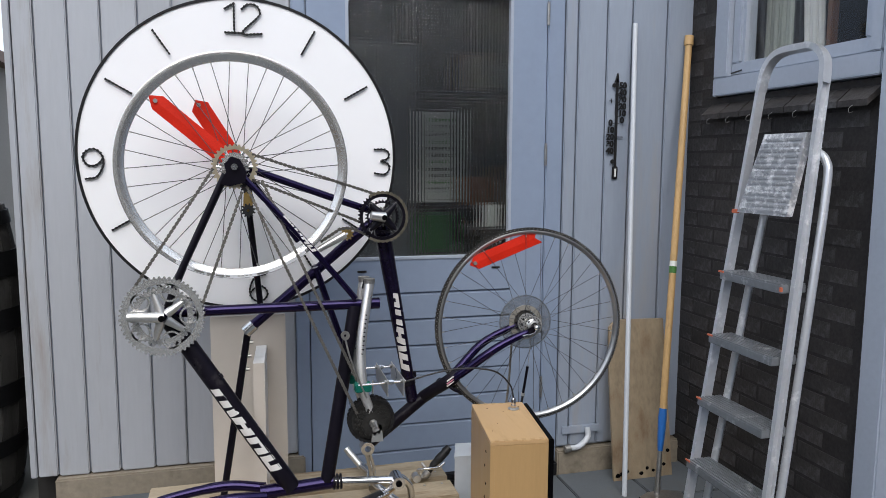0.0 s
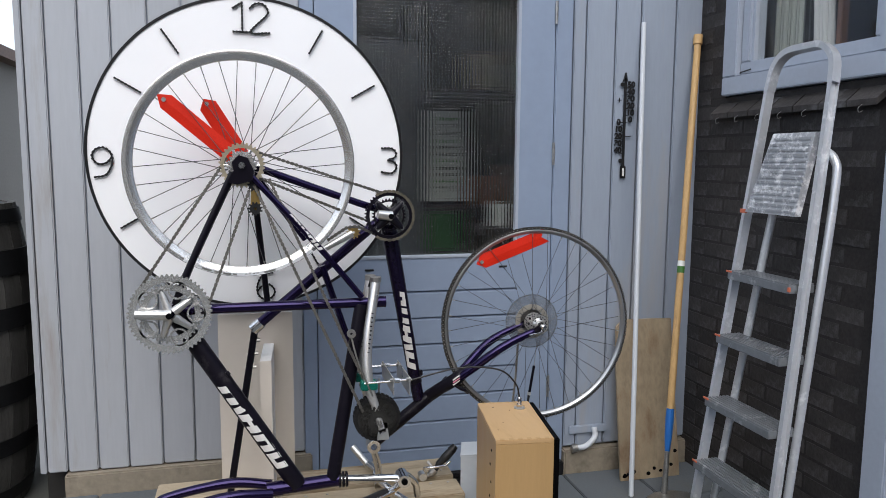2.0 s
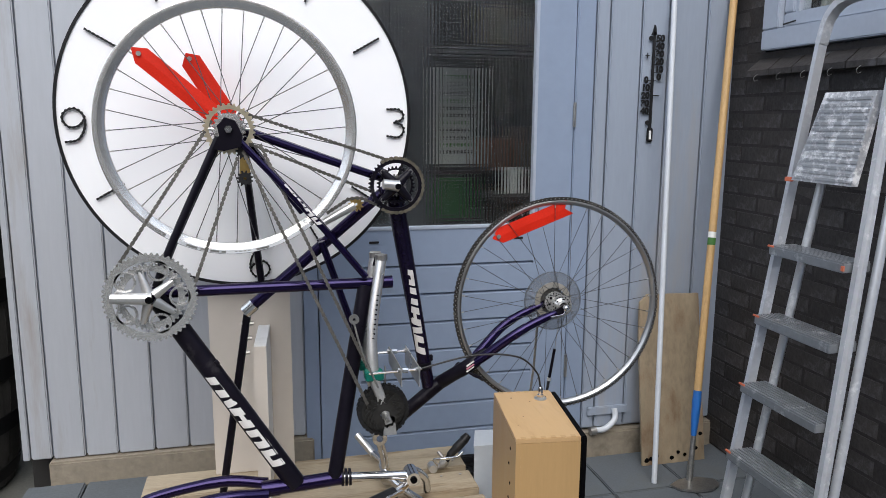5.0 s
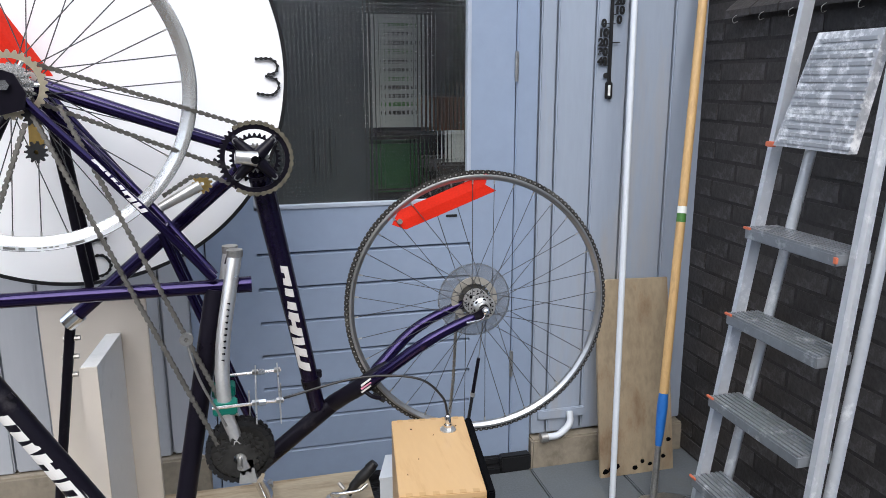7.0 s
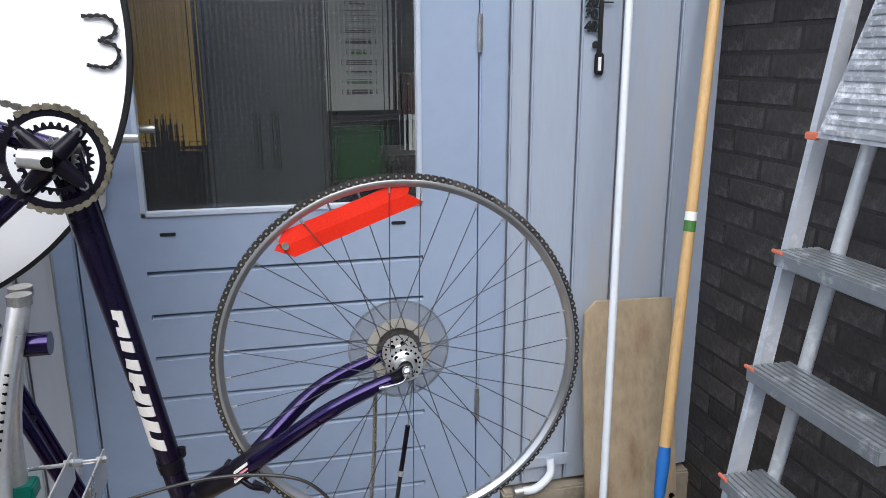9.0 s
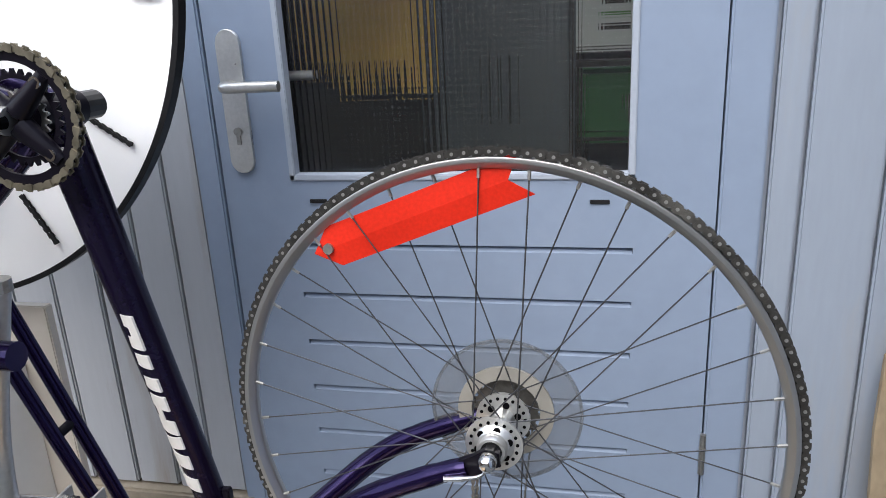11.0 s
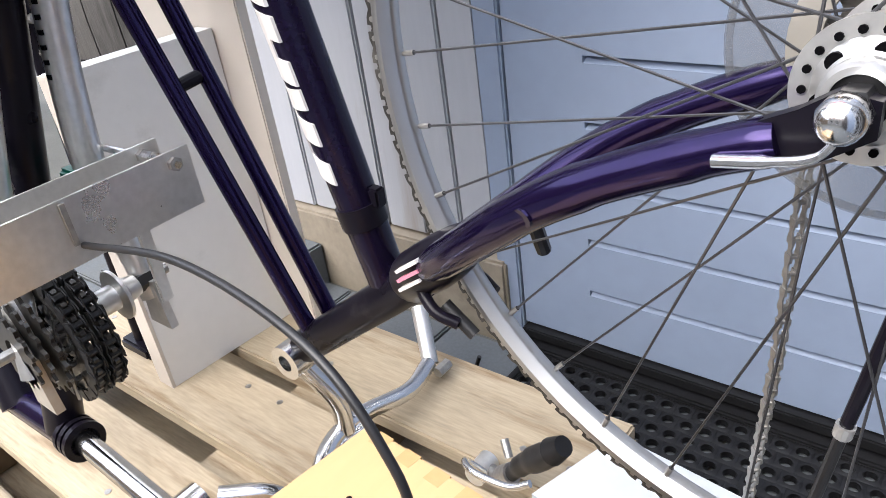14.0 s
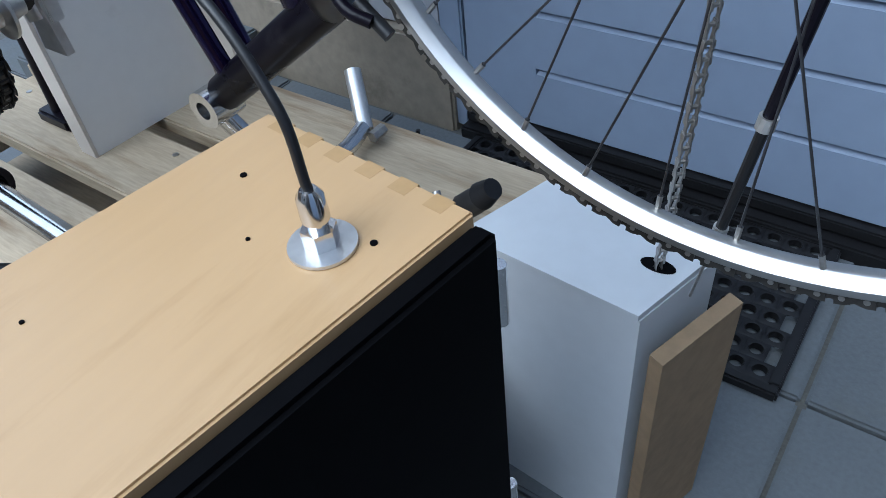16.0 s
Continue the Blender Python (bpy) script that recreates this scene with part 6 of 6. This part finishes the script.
# ---- step ladder, folded, leaning on the brick wall ----
def step_ladder():
    l = thing("step_ladder", (0.25, -0.86, 0), "folded aluminium step ladder splashed with white paint", "ladder")
    def lx(z):
        return 0.262 + 0.165 * z
    def ya(z):
        return -0.712 + 0.026 * z
    def yb(z):
        return -1.094 + 0.088 * z
    def rail(y_of, sgn, name):
        bm = bmesh.new()
        prof = [(-0.015, -0.008), (0.015, -0.008), (0.015, 0.008), (0.012, 0.008), (0.012, -0.004), (-0.012, -0.004), (-0.012, 0.008), (-0.015, 0.008)]
        lo, hi = [], []
        for z, lst in ((0.0, lo), (1.58, hi)):
            for dx, dy in prof:
                lst.append(bm.verts.new((lx(z) + dx, y_of(z) + dy * sgn, z)))
        n = len(prof)
        bm.faces.new(lo)
        bm.faces.new(hi[::-1])
        for k in range(n):
            bm.faces.new((lo[k], lo[(k + 1) % n], hi[(k + 1) % n], hi[k]))
        part(name, bm, LADDERALU, l)
    rail(ya, 1, "front_rail")
    rail(yb, -1, "front_rail")
    top = bend([(lx(1.57), ya(1.57), 1.57), (lx(1.64), ya(1.62) - 0.012, 1.645), (lx(1.68), ya(1.65) - 0.06, 1.688), (lx(1.69), -0.83, 1.694), (lx(1.68), yb(1.65) + 0.06, 1.688), (lx(1.64), yb(1.62) + 0.012, 1.645), (lx(1.57), yb(1.57), 1.57)], 6)
    bm = bmesh.new()
    rings = []
    for p, s, u, d in frames_along(top):
        o = Vector((0.015, 0, -0.003))
        nn = Vector((1, 0, 0)).cross(d).normalized() * 0.010
        rings.append([bm.verts.new(p + a * o + b * nn) for a, b in ((-1, -1), (1, -1), (1, 1), (-1, 1))])
    for a, b in zip(rings, rings[1:]):
        for k in range(4):
            bm.faces.new((a[k], a[(k + 1) % 4], b[(k + 1) % 4], b[k]))
    bm.faces.new(rings[0][::-1])
    bm.faces.new(rings[-1])
    part("top_hoop", bm, LADDERALU, l, "bent aluminium handrail hoop", smooth=True)
    for k in range(5):
        z = 0.972 - 0.2155 * k
        bm = boxm(lx(z) - 0.045, lx(z) + 0.045, yb(z) + 0.012, ya(z) - 0.012, z - 0.030, z - 0.0045, bevel=0.002)
        st = part("step", bm, STEPALU, l)
        for i in range(7):
            x = lx(z) - 0.039 + 0.013 * i
            part("tread_rib", boxm(x - 0.004, x + 0.004, yb(z) + 0.014, ya(z) - 0.014, z - 0.0045, z - 0.001), STEPALU, st)
        part("end_cap", boxm(lx(z) - 0.047, lx(z) - 0.041, ya(z) - 0.032, ya(z) - 0.006, z - 0.007, z - 0.001, bevel=0.001), REDTAB, st, "orange-red plastic end cap")
        if k == 0:
            part("end_cap", boxm(lx(z) - 0.047, lx(z) - 0.041, yb(z) + 0.008, yb(z) + 0.018, z - 0.024, z - 0.010, bevel=0.001), REDTAB, st, "orange-red plastic end cap")
    # folded platform
    m = slab(bmesh.new(), [(yb(1.3) + 0.022, 1.170), (ya(1.3) - 0.050, 1.170), (ya(1.4) - 0.075, 1.425), (yb(1.4) + 0.030, 1.425)], "X", -0.012, 0.012)
    for v in m.verts:
        v.co.x += lx(v.co.z) - 0.035 + 0.12 * (v.co.z - 1.145)
    pf = part("platform", m, SPLASH, l, "ribbed platform folded up, covered in paint")
    for i in range(14):
        z = 1.178 + 0.0172 * i
        part("platform_rib", boxm(lx(z) - 0.050 + 0.12 * (z - 1.145), lx(z) - 0.046 + 0.12 * (z - 1.145), yb(z) + 0.026 + 0.05 * (z - 1.145), ya(z) - 0.056 - 0.11 * (z - 1.165), z, z + 0.008), SPLASH, pf)
    for y in (ya(1.16) - 0.03,):
        part("pivot_cap", boxm(lx(1.16) - 0.042, lx(1.16) - 0.03, y - 0.014, y + 0.014, 1.165, 1.178, bevel=0.002), REDTAB, l)
    # rear legs
    part("rear_leg", tubem(bend([(0.322, -0.725, 0.0), (0.462, -0.740, 0.9), (0.522, -0.750, 1.28)], 6), 0.013, 10), LADDERALU, l, smooth=True)
    part("rear_leg", tubem(bend([(0.322, -1.070, 0.0), (0.464, -1.018, 0.9), (0.523, -0.990, 1.26), (0.532, -0.970, 1.34), (0.534, -0.915, 1.375)], 6), 0.013, 12), LADDERALU, l, "rounded rear hoop", smooth=True)
    for z in (0.10,):
        part("rear_brace", boxm(0.322 + 0.156 * z - 0.004, 0.322 + 0.156 * z + 0.004, -1.045, -0.73, z, z + 0.03), LADDERALU, l)
    for y in (ya(0), yb(0)):
        part("rubber_foot", boxm(lx(0) - 0.036, lx(0) + 0.036, y - 0.016, y + 0.016, 0.0, 0.035, bevel=0.004), REDTAB, l, "orange-red plastic foot")

step_ladder()

# ---- barrel and things past the end of the wall ----
def barrel():
    c = Vector((-2.37, 0.30, 0))
    b = thing("rain_barrel", c, "weathered grey wooden barrel with black iron hoops", "barrel")
    n = 26
    zs = [0.0, 0.12, 0.35, 0.6, 0.85, 1.05, 1.16]
    rs = [0.30, 0.325, 0.352, 0.36, 0.352, 0.325, 0.305]
    for k in range(n):
        a0, a1 = 2 * math.pi * k / n + 0.006, 2 * math.pi * (k + 1) / n - 0.006
        bm = bmesh.new()
        cols = []
        for z, r in zip(zs, rs):
            cols.append([bm.verts.new(c + Vector((rr * math.cos(a), rr * math.sin(a), z))) for rr, a in ((r, a0), (r, a1), (r - 0.025, a1), (r - 0.025, a0))])
        for p, q in zip(cols, cols[1:]):
            for j in range(4):
                bm.faces.new((p[j], p[(j + 1) % 4], q[(j + 1) % 4], q[j]))
        bm.faces.new(cols[0])
        bm.faces.new(cols[-1][::-1])
        part("stave", bm, BARREL, b)
    for z0, z1, r0, r1 in ((0.03, 0.08, 0.305, 0.315), (0.22, 0.285, 0.338, 0.345), (0.42, 0.50, 0.357, 0.360), (0.70, 0.78, 0.360, 0.357), (0.90, 0.99, 0.348, 0.335), (1.09, 1.14, 0.320, 0.311)):
        part("hoop", ring(bmesh.new(), c, [(r0, z0), (r0 + 0.005, z0), (r1 + 0.005, z1), (r1, z1)], 64, "Z"), HOOP, b, "black iron hoop", smooth=True)
    part("lid", disc(bmesh.new(), c + Vector((0, 0, 1.125)), 0.29, 0.0, 0.03, 48, "Z"), BLACKPLASTIC, b, "black lid")

barrel()
mir = thing("round_sign", (-2.75, 0.9, 1.5), "round white disc with a black rim on a post", "disc")
part("disc_face", disc(bmesh.new(), (-2.72, 0.9, 1.63), 0.13, -0.01, 0.01, 40), WHITEPLASTIC, mir)
part("disc_rim", ring(bmesh.new(), (-2.72, 0.9, 1.63), [(0.13, -0.014), (0.142, -0.014), (0.142, 0.014), (0.13, 0.014)], 40), BLACKRUB, mir)
part("post", tubem([(-2.72, 0.92, 0.0), (-2.72, 0.92, 1.5)], 0.02, 10), BLACKPAINT, mir)
hs = thing("garden_hose", (-2.6, 0.6, 0), "dark hose with a red connector hanging by the wall", "hose")
part("tube", tubem(bend([(-2.66, 0.6, 1.55), (-2.63, 0.58, 1.3), (-2.58, 0.57, 1.1), (-2.60, 0.55, 0.8), (-2.62, 0.55, 0.012)], 6), 0.012, 10), BLACKRUB, hs, smooth=True)
part("connector", tubem([(-2.585, 0.57, 1.24), (-2.58, 0.57, 1.16)], 0.016, 10), RED, hs, "red hose connector")

# ---- wall bricks and paving tiles ----
def brick_wall():
    meshes = []
    for k in range(6):
        bm = boxm(-0.009, 0.012, -0.1055, 0.1055, -0.0275, 0.0275, bevel=0.0025)
        for v in bm.verts:
            if v.co.x < 0:
                v.co.x += 0.0025 * random.random()
        meshes.append(finish(bm, "brick", BRICK))
    half = []
    for k in range(3):
        bm = boxm(-0.008, 0.012, -0.047, 0.047, -0.0275, 0.0275, bevel=0.0025)
        half.append(finish(bm, "half_brick", BRICK))
    for row in range(43):
        z = 0.033 + ROWH * row
        if z > 2.66:
            break
        y = -0.005 - (0.05 if row % 2 else 0.0)
        if row % 2:
            ob = new("brick", half[row % 3])
            ob.matrix_basis = pose(WX, -0.052, z)
            put(ob, side)
            y = -0.105
        while y - 0.21 > -1.03:
            yc = y - 0.105
            if not (1.50 < z and yc < -0.13):
                ob = new("brick", meshes[random.randrange(6)])
                ob.matrix_basis = pose(WX + 0.002 * random.random(), yc, z)
                put(ob, side)
            y -= 0.2185

brick_wall()

def tiles():
    s = 0.30
    me = []
    for k in range(4):
        bm = boxm(-s / 2 + 0.003, s / 2 - 0.003, -s / 2 + 0.003, s / 2 - 0.003, -0.05, 0.0, bevel=0.004)
        me.append(finish(bm, "tile", TILE))
    for i in range(-9, 3):
        for j in range(0, 14):
            x, y = 0.54 + s * i, -0.19 - s * j
            if -2.9 < x < 0.7 and y > -3.9:
                ob = new("tile", me[(i * 3 + j) % 4])
                ob.matrix_basis = pose(x, y, -0.002 * random.random(), 0.3 * (random.random() - 0.5), 0.3 * (random.random() - 0.5), 0)
                put(ob, paving)

tiles()
